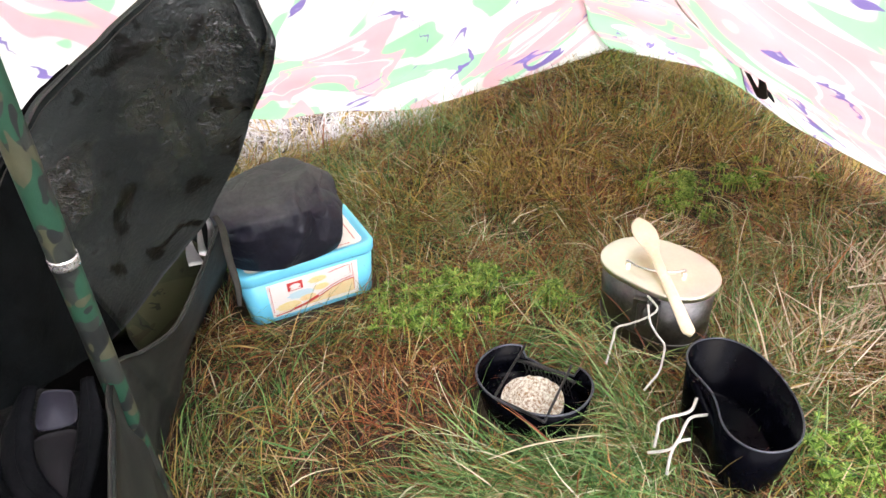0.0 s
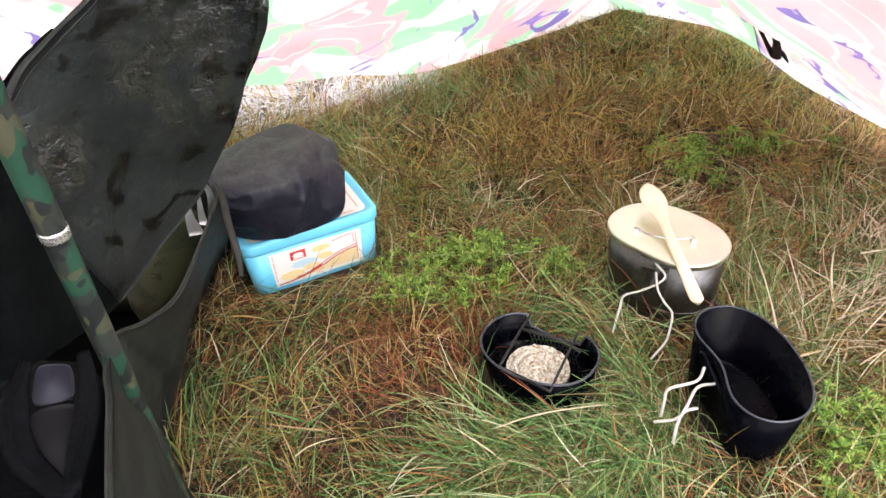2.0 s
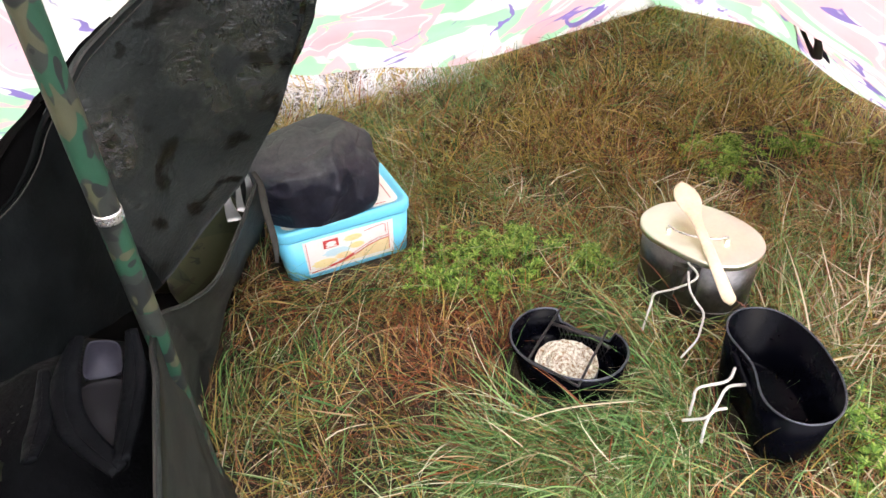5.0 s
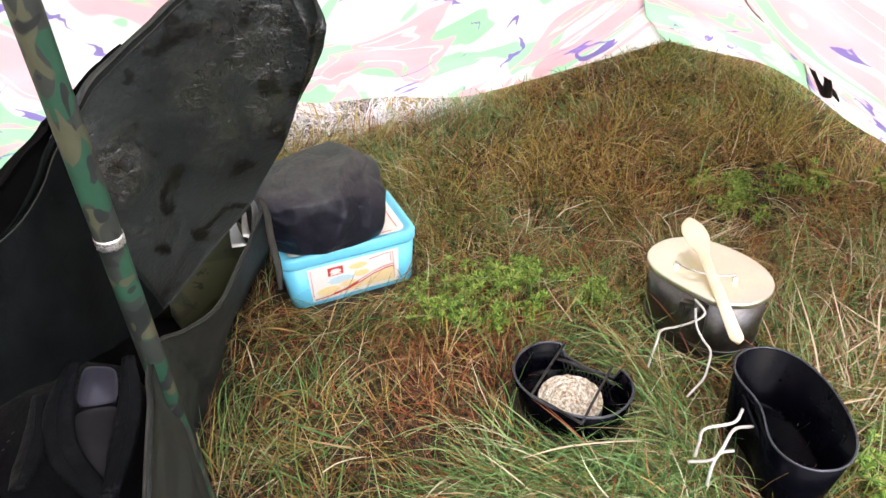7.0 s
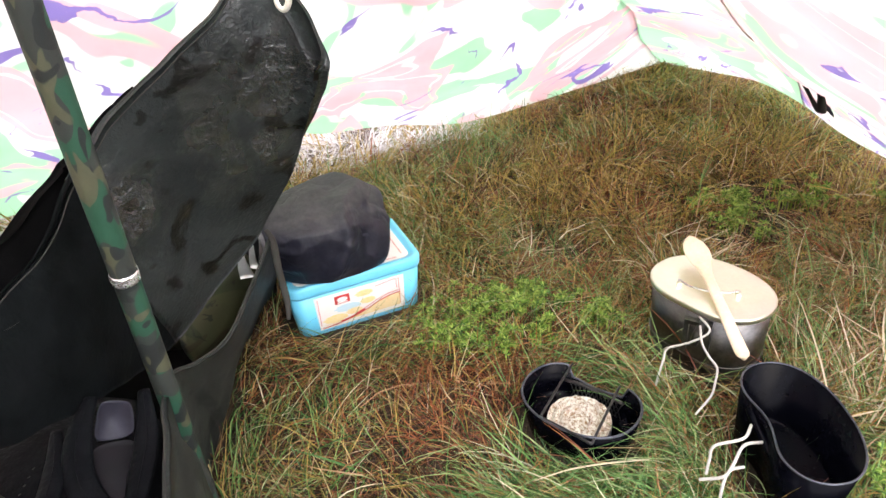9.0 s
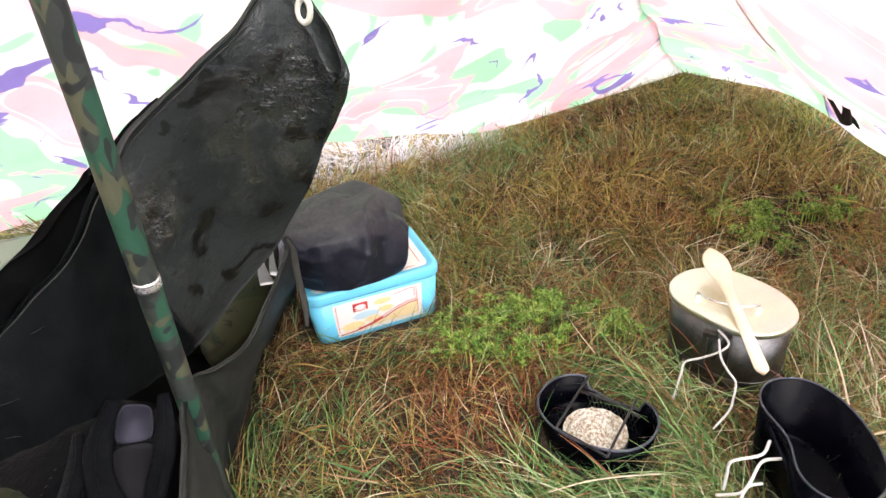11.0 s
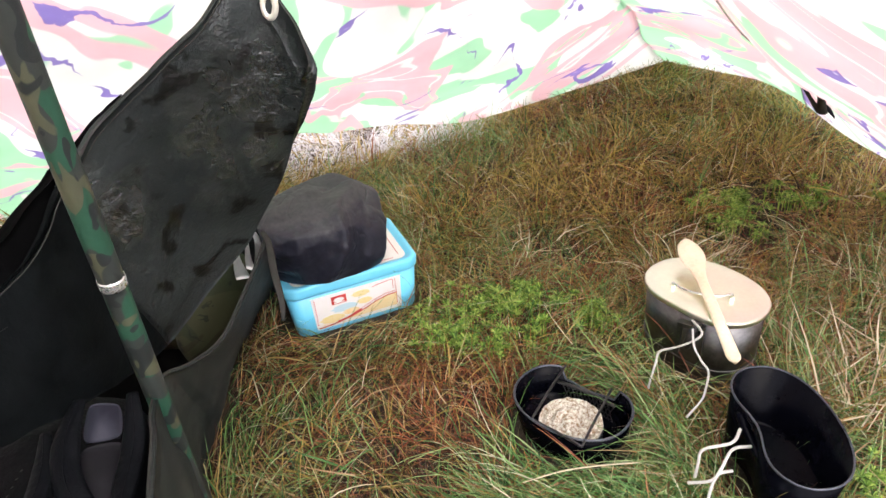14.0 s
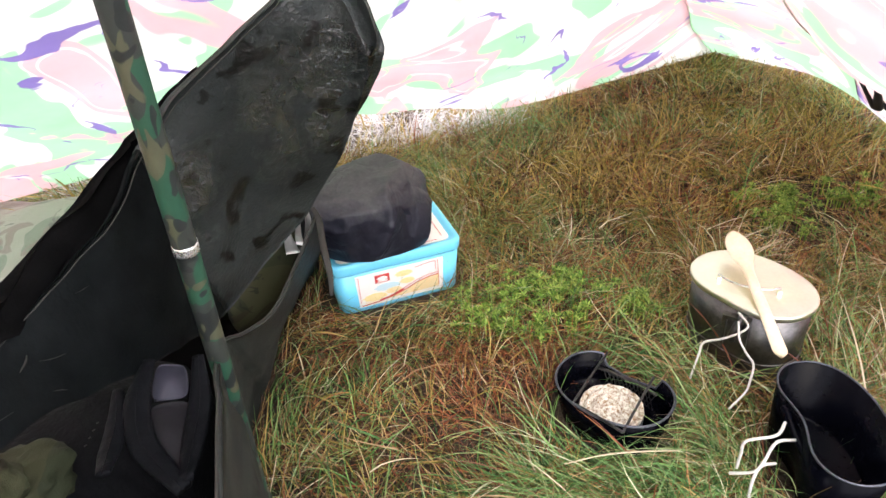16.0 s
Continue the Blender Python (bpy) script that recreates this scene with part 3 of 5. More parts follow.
def build_grass():
    rng = np.random.default_rng(5)
    names = (("green_grass", M_GREEN, 0.070, 42, "fresh green grass tufts bowing over"), ("olive_grass", M_OLIVE, 0.058, 42, "matted olive moorland grass"),
             ("rusty_grass", M_RUST, 0.052, 34, "rust red withered moorland grass"), ("straw_grass", M_STRAW, 0.056, 28, "dry straw coloured moorland grass"))
    near = tufts(rng, 4300, -0.42, 0.85, 0.24, 1.0, 14, 0.012)
    for (name, mat, long, lie, label), (x, y, az) in zip(names, near):
        blades(name, x, y, rng, long, 0.00112, lie, az, mat, label, "grass", 0.65, rows=5)
    back = tufts(rng, 3400, -1.0, 1.1, 0.97, 2.05, 16, 0.015)
    for (name, mat, long, lie, label), (x, y, az) in zip(names, back):
        blades("back_" + name, x, y, rng, long * 1.12, 0.00155, lie + 6, az, M_OLIVE_LIT if mat is M_OLIVE else mat, label + " under the tarp", "grass", 0.6)
    # thin short thatch between the tufts
    x, y = scatter(rng, 15000, -0.42, 0.85, 0.24, 1.0, 0.02, 12)
    bare = np.max([np.exp(-((x - hx) ** 2 + (y - hy) ** 2) / (r * r)) for hx, hy, r in HOLLOWS], axis=0)
    some = rng.random(len(x)) > 0.75 * bare
    blades("thatch", x[some], y[some], rng, 0.034, 0.0010, 14, None, M_THATCH, "short withered red-brown thatch", "grass", 0.4, lift=0.010)
    x, y = scatter(rng, 9000, -1.0, 1.1, 1.0, 2.0, 0.02, 12)
    bare = np.max([np.exp(-((x - hx) ** 2 + (y - hy) ** 2) / (r * r)) for hx, hy, r in HOLLOWS], axis=0)
    some = rng.random(len(x)) > 0.75 * bare
    blades("back_thatch", x[some], y[some], rng, 0.045, 0.0014, 18, None, M_THATCH, "short withered red-brown thatch", "grass", 0.4, lift=0.015)
    # single dead stalks lying over the tufts
    x, y = scatter(rng, 2600, -0.42, 0.95, 0.24, 1.1)
    some = (x > 0.03) | (y > 0.66) | (rng.random(len(x)) < 0.3)
    x, y = x[some], y[some]
    blades("dead_stalks", x, y, rng, 0.065, 0.0010, 14, None, M_STRAW, "dry orange and straw coloured dead grass stalks", "grass", 0.35, lift=0.034)
    x, y = scatter(rng, 3000, -0.8, 1.1, 1.0, 2.0)
    blades("back_dead_stalks", x, y, rng, 0.070, 0.0013, 22, None, M_STRAW, "dry orange and straw coloured dead grass stalks", "grass", 0.35, lift=0.035)
    # pale stalks lying together
    heaps = ((0.44, 0.55, 60), (0.50, 0.60, 130), (0.58, 0.66, 170), (0.62, 0.74, 120), (0.33, 0.86, 40), (0.10, 0.88, 34))
    px = np.concatenate([rng.normal(cx, 0.045, n) for cx, cy, n in heaps])
    py = np.concatenate([rng.normal(cy, 0.030, n) for cx, cy, n in heaps])
    blades("pale_straw", px, py, rng, 0.080, 0.0013, 10, lambda a, c, r: 0.5 + r.normal(0, 0.7, len(a)), M_PALE, "pale straw stalks lying flat", "grass", 0.25, lift=0.040)
    # long green tufts round the cooking set
    gx, gy = [], []
    for cx, cy, sd, n in ((0.16, 0.40, 0.045, 900), (0.08, 0.40, 0.04, 650), (0.03, 0.40, 0.03, 300), (0.215, 0.50, 0.025, 260), (0.235, 0.45, 0.025, 300), (0.20, 0.58, 0.022, 200),
                          (0.42, 0.66, 0.05, 300), (0.56, 0.78, 0.08, 260), (0.39, 0.56, 0.03, 220), (0.60, 0.62, 0.07, 200), (-0.12, 1.12, 0.035, 260), (-0.04, 1.24, 0.05, 320)):
        gx.append(rng.normal(cx, sd, int(n * 1.25)))
        gy.append(rng.normal(cy, sd * 0.7, int(n * 1.25)))
    def lean(x, y, r):
        return 2.5 + 1.2 * np.sin(5 * x + 3 * y) + r.normal(0, 0.7, len(x))
    gx, gy = np.concatenate(gx), np.concatenate(gy)
    kind = rng.random(len(gx))
    blades("long_green_grass", gx[kind < 0.74], gy[kind < 0.74], rng, 0.085, 0.0012, 40, lean, M_GREEN, "long fresh green grass tufts bowing over", "grass", 0.6, rows=6)
    mid = (kind >= 0.74) & (kind < 0.89)
    blades("long_dry_grass", gx[mid], gy[mid], rng, 0.085, 0.0012, 38, lean, M_STRAW, "long half-dry grass among the green tufts", "grass", 0.6, rows=6)
    blades("long_rusty_grass", gx[kind >= 0.89], gy[kind >= 0.89], rng, 0.080, 0.0012, 36, lean, M_RUST, "long rusty grass among the green tufts", "grass", 0.6, rows=6)
    # grass just outside the raised back hem, its daylight glare put into the colour
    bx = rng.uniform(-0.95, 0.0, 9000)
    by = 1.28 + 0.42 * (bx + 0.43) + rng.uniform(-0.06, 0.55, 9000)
    blades("glare_whitened_grass", bx, by, rng, 0.06, 0.0022, 40, swirl, M_GLARE, "grass outside the tarp, whitened as by daylight glare", "grass", 0.5, rows=3, lift=0.012)
    # moor outside, all round the shelter
    x, y = scatter(rng, 90000, -5.0, 5.0, -4.0, 5.5, 0.04)
    out = (x < -1.5) | (x > 1.05) | (y > 1.75) | (y < 0.1) | (y > 1.5 + 0.55 * x)
    clear = (x > -0.62) & (x < 0.5) & (y > -0.15) & (y < 0.3)
    side = ((x > 0.85) | (x < -0.42)) & (y < 1.0) & (y > 0.05)
    use = (out | side) & ~clear
    blades("outer_grass", x[use], y[use], rng, 0.10, 0.0045, 50, swirl, M_OLIVE, "brown and green moorland grass outside the shelter", "grass", 0.5, rows=3)


build_grass()


def build_stalk():
    """One pale dead stalk lying across the green tufts in front of the stove."""
    v, f = tube([(0.058, 0.408, 0.046), (0.094, 0.417, 0.051), (0.130, 0.423, 0.052), (0.170, 0.431, 0.047)], [0.0006, 0.0010, 0.0010, 0.0005], 20, 6, flat=0.5)
    ob = new("dead_stalk", mesh_of("dead_stalk", v, f))
    ob.data.materials.append(M_PALE)
    tagged(ob, "single pale dead stalk lying across green grass", "stalk")


build_stalk()


def build_moss():
    rng = np.random.default_rng(8)
    verts, faces = [], []
    for cx, cy, sx, sy, n in MOSS:
        knots = [(rng.normal(cx, sx), rng.normal(cy, sy)) for _ in range(max(4, n // 7))]
        for _ in range(n):
            kx, ky = knots[rng.integers(len(knots))]
            x, y = rng.normal(kx, 0.010), rng.normal(ky, 0.010)
            if not allowed(np.array([x]), np.array([y]))[0]:
                continue
            z = ground_height(x, y) + rng.uniform(0.016, 0.034)
            size = rng.uniform(0.0070, 0.0130)
            leaves = 18
            turn = rng.uniform(0, 6.28)
            for k in range(leaves):
                a = turn + 2 * math.pi * k / leaves + rng.normal(0, 0.12)
                el = rng.uniform(0.05, 1.0)
                d = np.array((math.cos(a) * math.cos(el), math.sin(a) * math.cos(el), math.sin(el))) * size
                s = np.array((-math.sin(a), math.cos(a), 0)) * size * 0.10
                o = np.array((x, y, z))
                i = len(verts)
                verts += [o - s * 0.6, o + d * 0.5 + s + (0, 0, 0.0006), o + d - (0, 0, size * 0.12), o + d * 0.5 - s + (0, 0, 0.0006)]
                faces += [(i, i + 1, i + 2, i + 3)]
            i = len(verts)
            verts += [(x - 0.0008, y, z - 0.03), (x + 0.0008, y, z - 0.03), (x + 0.0008, y, z), (x - 0.0008, y, z)]
            faces += [(i, i + 1, i + 2, i + 3)]
    ob = new("star_moss", mesh_of("star_moss", verts, faces, False))
    ob.data.materials.append(M_MOSS)
    tagged(ob, "bright green star-shaped moss among the grass", "moss", kind="stuff")


build_moss()

# ---- tarp shelter ----
APEX = np.array((-0.1435, 0.247, 0.95))
CORNER = np.array((0.50, 1.86, 0.015))
SEAM_FOOT = np.array((0.708, 1.40, 0.030))
STRAP = [(0.424, 0.885, 0.314), (0.462, 0.94, 0.273), (0.501, 0.985, 0.231), (0.547, 1.048, 0.181), (0.599, 1.133, 0.124)]
POLE_FOOT = np.array((-0.2308, 0.3525, -0.02))


def panel(bottom, top, sag, wave, seed, ns=70, nt=50):
    """A cloth panel from a bottom edge to a top edge, sagging between them."""
    lo, hi = curve_points(bottom, ns), curve_points(top, ns)
    g = np.empty((ns, nt, 3))
    for i in range(ns):
        for j in range(nt):
            t = j / (nt - 1)
            p = lo[i] * (1 - t) + hi[i] * t
            p = p - np.array((0, 0, sag)) * math.sin(math.pi * t)
            fall = (1 - 0.6 * t) * min(1.0, t * 7)
            g[i, j] = p + lump(p, 2.3, wave * fall, seed) + lump(p, 6.0, wave * 0.45 * fall, seed + 3)
    return g


def flat_uv(verts, bottom, top, shift, tall=1.0):
    """UV in metres on the panel's own plane."""
    e1 = np.array(bottom[-1], dtype=float) - np.array(bottom[0], dtype=float)
    e1 /= np.linalg.norm(e1)
    up = np.mean(np.array(top, dtype=float), axis=0) - np.mean(np.array(bottom, dtype=float), axis=0)
    e2 = up - e1 * up.dot(e1)
    e2 /= np.linalg.norm(e2)
    v = np.asarray(verts)
    return np.stack([v @ e1, v @ e2 * tall], 1) + shift


def build_tarp():
    tarp = thing("tarp_shelter", (-0.155, 0.247, 0.95), "camouflage nylon tarp pitched low as a shelter over grass", "tarp")
    back = [(-1.75, 0.35, 0.03), (-1.35, 0.70, 0.03), (-1.0, 0.95, 0.035), (-0.85, 1.09, 0.03), (-0.432, 1.230, 0.088), (-0.303, 1.239, 0.092), (-0.188, 1.320, 0.072), (-0.023, 1.434, 0.030),
            (0.243, 1.65, 0.02), CORNER]
    top = [(-1.35, -0.45, 0.90), (-1.1, -0.32, 0.91), (-0.85, -0.17, 0.92), (-0.62, -0.04, 0.93), (-0.48, 0.04, 0.935), (-0.40, 0.09, 0.94), (-0.33, 0.135, 0.942), (-0.27, 0.17, 0.945),
           (-0.2, 0.22, 0.95), APEX]
    v, f, uv = sheet(panel(back, top, 0.05, 0.032, 1.0, 90, 60), 0.0012)
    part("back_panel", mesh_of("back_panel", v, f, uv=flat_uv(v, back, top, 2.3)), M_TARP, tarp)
    right = [CORNER, (0.60, 1.73, 0.02), (0.665, 1.61, 0.03), (0.697, 1.50, 0.03), SEAM_FOOT]
    v, f, uv = sheet(panel(right, [APEX] * 5, 0.05, 0.032, 1.0, 60, 60), 0.0012)
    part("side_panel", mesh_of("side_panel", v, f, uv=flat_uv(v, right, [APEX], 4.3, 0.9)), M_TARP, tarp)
    front = [SEAM_FOOT, (0.712, 1.25, 0.03), (0.722, 1.10, 0.04), (0.77, 0.85, 0.05), (0.86, 0.60, 0.07), (1.0, 0.35, 0.10)]
    v, f, uv = sheet(panel(front, [APEX] * 6, 0.05, 0.032, 1.0, 40, 60), 0.0012)
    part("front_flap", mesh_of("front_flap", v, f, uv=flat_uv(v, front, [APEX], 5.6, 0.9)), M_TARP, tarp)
    # added panel behind the camera, never seen: keeps light off the left front
    near = [(-1.15, -1.40, 0.03), (-0.75, -1.20, 0.03), (-0.40, -1.02, 0.04), (-0.08, -0.85, 0.06)]
    ridge = [top[0], top[2], top[5], APEX]
    v, f, uv = sheet(panel(near, ridge, 0.05, 0.032, 1.0, 50, 50), 0.0012)
    part("added_shade_panel", mesh_of("added_shade_panel", v, f, uv=flat_uv(v, near, ridge, 11.0)), M_TARP, tarp)
    # seam tape and toggle loop along the join of the side panels
    pts = []
    for t in np.linspace(0.02, 0.98, 9):
        p = SEAM_FOOT * (1 - t) + APEX * t
        pts.append(p - np.array((0, 0, 0.05)) * math.sin(math.pi * t) + lump(p, 2.3, 0.032 * (1 - 0.6 * t) * min(1.0, t * 7), 1.0) + lump(p, 6.0, 0.0144 * (1 - 0.6 * t) * min(1.0, t * 7), 4.0) + np.array((-0.006, -0.008, 0)))
    v, f = tube(pts, 0.0014, 60, 8)
    part("seam_tape", mesh_of("seam_tape", v, f), M_SEAM, tarp, "pale seam tape")
    # black webbing strap with a slot, hanging where the side meets the flap
    spine = [np.array(p) for p in STRAP]
    across = np.array((0.90, -0.42, 0.0))
    v, f = tube([np.array((0.375, 0.814, 0.377)), spine[0], spine[1], spine[2] - across * 0.008, spine[3] - across * 0.007, spine[4]], [0.0015, 0.0020, 0.0036, 0.0036, 0.0036, 0.006], 50, 10, flat=0.5)
    v2, f2 = tube([spine[1], spine[2] + across * 0.007, spine[3] + across * 0.009, spine[4] + across * 0.004], [0.003, 0.0036, 0.006, 0.010], 40, 10, flat=0.5)
    part("peg_loop", mesh_of("peg_loop", *merged((v, f), (v2, f2))), M_WEB, tarp, "black webbing peg loop")
    g = [[spine[4] + across * (0.008 + 0.018 * u) + np.array((0, 0, 0.006 + 0.016 * t * (1 - 0.75 * u) - 0.016 * u)) for t in np.linspace(0, 1, 5)] for u in np.linspace(0, 1, 8)]
    v, f, uv = sheet(g, 0.002)
    part("edge_tab", mesh_of("edge_tab", v, f, uv=uv), M_POCKET, tarp, "dark grey reinforcing tab")


build_tarp()


def build_pole():
    top, foot = APEX + (0, 0, 0.0), POLE_FOOT
    pole = thing("tent_pole", foot, "shelter pole wrapped in camouflage tape with a silver band", "pole")
    n, sides = 60, 20
    p = [foot * (1 - t) + top * t for t in np.linspace(0, 1, n)]
    v, f = tube(p, 0.0080, 0, sides)
    uv = []
    for i in range(n):
        for k in range(sides):
            uv.append((abs(k - sides / 2) / sides * 0.064, i / (n - 1) * 0.97))
    part("shaft", mesh_of("shaft", v, f, uv=uv), M_POLE, pole)
    t = 0.384
    c = foot * (1 - t) + top * t
    d = (top - foot) / np.linalg.norm(top - foot)
    v, f = tube([c - d * 0.0035, c, c + d * 0.0035], 0.0086, 5, 24)
    part("silver_band", mesh_of("silver_band", v, f), M_SILVER, pole, "shiny silver joint band")


build_pole()


# ---- rucksack ----
def build_rucksack():
    sack = thing("rucksack", (-0.42, 0.45, 0), "large dark rubberised rucksack lying open with its wet lid raised", "rucksack")
    rim = [(-0.234, 0.646, 0.190), (-0.237, 0.559, 0.171), (-0.234, 0.481, 0.171), (-0.232, 0.417, 0.195), (-0.227, 0.365, 0.225), (-0.197, 0.299, 0.254), (-0.178, 0.265, 0.262), (-0.154, 0.213, 0.267), (-0.131, 0.166, 0.274), (-0.104, 0.116, 0.282)]
    base = [(-0.332, 0.819, -0.020), (-0.344, 0.768, -0.020), (-0.341, 0.669, -0.020), (-0.321, 0.595, -0.020), (-0.309, 0.526, -0.020), (-0.299, 0.465, -0.020), (-0.277, 0.432, -0.020), (-0.245, 0.390, -0.020), (-0.219, 0.351, -0.020), (-0.177, 0.289, -0.020)]
    lo, hi = curve_points(base, 80), curve_points(rim, 80)
    g = np.empty((80, 26, 3))
    for i in range(80):
        for j in range(26):
            t = j / 25
            p = lo[i] * (1 - t) + hi[i] * t
            p = p + np.array((0.018, 0, 0)) * math.sin(math.pi * t) * (1 - i / 120) * (0 if 0.4 < i / 80 < 0.62 else 0.6)
            g[i, j] = p + (lump(p, 14, 0.006, 2) + lump(p, 40, 0.0022, 6)) * (1 - 0.85 * t ** 2)
    v, f, uv = sheet(g, -0.0025)
    part("side_wall", mesh_of("side_wall", v, f, uv=uv), M_FADED, sack, "faded dark camouflage side wall")
    v, f = tube([g[i, 25] + np.array((-0.001, 0, 0.0005)) for i in range(0, 80, 3)], 0.0010, 160, 8)
    part("rim_binding", mesh_of("rim_binding", v, f), M_EDGE, sack, "paler frayed rim binding")
    v, f = tube([(-0.239, 0.648, 0.197), (-0.229, 0.635, 0.187), (-0.216, 0.600, 0.172), (-0.202, 0.568, 0.152), (-0.200, 0.555, 0.134)], [0.003, 0.0042, 0.0040, 0.0022], 24, 8, flat=0.3)
    part("side_strap", mesh_of("side_strap", v, f), M_EDGE, sack, "hanging webbing strap")
    # floor and far walls of the sack
    far = [(-0.12, 0.0), (-0.32, -0.02), (-0.46, 0.1), (-0.47, 0.5), (-0.45, 0.80), (-0.31, 0.815)]
    fl = curve_points([(x, y, -0.02) for x, y in far], 60)
    fh = curve_points([(x, y, 0.12) for x, y in far], 60)
    g2 = np.array([[fl[i] * (1 - t) + fh[i] * t + lump(fl[i], 9, 0.008, t) for t in np.linspace(0, 1, 12)] for i in range(60)])
    v, f, uv = sheet(g2, 0.004)
    part("back_wall", mesh_of("back_wall", v, f, uv=uv), M_CANVAS, sack)
    v, f = rings([[(x, y, 0.012) for x, y in [(-0.46, 0.1), (-0.15, -0.02), (-0.14, 0.15), (-0.27, 0.36), (-0.32, 0.6), (-0.33, 0.80), (-0.44, 0.81), (-0.47, 0.5)]],
                  [(x, y, 0.02) for x, y in [(-0.46, 0.1), (-0.15, -0.02), (-0.14, 0.15), (-0.27, 0.36), (-0.32, 0.6), (-0.33, 0.80), (-0.44, 0.81), (-0.47, 0.5)]]])
    part("floor_panel", mesh_of("floor_panel", v, f, False), M_FLEECE, sack)
    # raised lid
    low = [(-0.087, 0.448, 0.437), (-0.130, 0.487, 0.360), (-0.186, 0.494, 0.273), (-0.223, 0.462, 0.236), (-0.243, 0.405, 0.222), (-0.245, 0.355, 0.235),
           (-0.240, 0.290, 0.268), (-0.243, 0.239, 0.289), (-0.242, 0.195, 0.307), (-0.238, 0.12, 0.33)]
    high = [(-0.126, 0.467, 0.508), (-0.150, 0.44, 0.485), (-0.185, 0.41, 0.455), (-0.219, 0.380, 0.426), (-0.238, 0.350, 0.398), (-0.243, 0.325, 0.378),
            (-0.252, 0.285, 0.364), (-0.258, 0.250, 0.354), (-0.261, 0.214, 0.346), (-0.258, 0.14, 0.345)]
    ns, nt = 110, 44
    lo, hi = curve_points(low, ns), curve_points(high, ns)
    g = np.empty((ns, nt, 3))
    for i in range(ns):
        for j in range(nt):
            t = j / (nt - 1)
            p = lo[i] * (1 - t) + hi[i] * t
            out = np.array((0.25, -0.9, 0.25)) * 0.016 * math.sin(math.pi * t) * math.sin(math.pi * min(1, (i + 8) / ns))
            swell = np.array((0.50, 0.20, 0.55)) * 0.010 * math.sin(math.pi * t ** 0.6) * max(0.0, 1 - i / 14)
            g[i, j] = p + out + swell + lump(p, 11, 0.005, 1) + lump(p, 34, 0.0022, 5)
    # rest of the same lid sheet, given the darker shaded copy of its canvas
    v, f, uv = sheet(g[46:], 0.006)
    part("lid_shaded_end", mesh_of("lid_shaded_end", v, f, uv=uv), M_LID_SHADED, sack, "shaded left end of the black lid with faint scratches")
    for i, j, di, dj, r in ((92, 30, 3, -4, 0.0008), (84, 22, 6, 3, 0.0004), (98, 12, 7, 4, 0.0004), (72, 34, 4, 2, 0.0004), (88, 8, 3, 2, 0.0005)):
        v, f = tube([g[min(i + int(di * q), ns - 1), min(j + int(dj * q), nt - 1)] + np.array((0.0012, -0.0032, 0.0012)) for q in (0, 0.5, 1.0)], [r * 0.5, r, r * 0.4], 10, 6, flat=0.5)
        part("scratch", mesh_of("scratch", v, f), M_EDGE, sack, "pale scuffed scratch")
    v, f, uv = sheet(g[:48], 0.007)
    part("lid", mesh_of("lid", v, f, uv=uv), M_RUBBER, sack, "black wet rubberised lid with creases")
    v, f = tube([g[i, nt - 1] + np.array((-0.002, 0.005, 0.001)) for i in range(0, 57, 3)], [0.0014, 0.0014, 0.0014, 0.0004], 100, 8)
    part("hem", mesh_of("hem", v, f), M_HEM, sack)
    v, f = tube([g[i, nt - 2] + np.array((0.0, -0.001, 0)) for i in range(0, ns, 3)], 0.0005, 160, 6)
    part("piping", mesh_of("piping", v, f), M_EDGE, sack)
    # turned-over top hem with eyelet
    e = np.array([[g[k, j] + np.array((0.002, -0.006, 0.002)) for k in (0, 1, 2)] for j in range(nt)])
    e[:, 0] += np.array((0.004, 0, 0.003))
    v, f, uv = sheet(e, 0.004)
    part("top_hem", mesh_of("top_hem", v, f, uv=uv), M_RUBBER, sack)
    c = (g[1, int(nt * 0.67)] + np.array((0.004, -0.010, 0.002)))
    s, w = g[0, nt - 1] - g[0, 0], g[0, nt // 2] - g[8, nt // 2]
    s, w = s / np.linalg.norm(s), w / np.linalg.norm(w)
    v, f = tube([c + 0.0066 * (math.cos(a) * s + math.sin(a) * w) for a in np.linspace(0, 2 * math.pi, 24, endpoint=False)], 0.0024, 0, 8, True)
    part("eyelet", mesh_of("eyelet", v, f), M_EYELET, sack, "pale metal eyelet")
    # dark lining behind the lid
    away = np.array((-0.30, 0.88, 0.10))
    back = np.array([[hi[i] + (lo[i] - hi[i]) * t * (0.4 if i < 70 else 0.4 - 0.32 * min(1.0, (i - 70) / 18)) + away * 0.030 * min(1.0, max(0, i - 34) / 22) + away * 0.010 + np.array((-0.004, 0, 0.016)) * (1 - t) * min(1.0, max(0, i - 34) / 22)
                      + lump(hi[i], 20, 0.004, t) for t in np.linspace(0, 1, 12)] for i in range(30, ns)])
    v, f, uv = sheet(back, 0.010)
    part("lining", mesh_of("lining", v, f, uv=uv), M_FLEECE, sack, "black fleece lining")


build_rucksack()


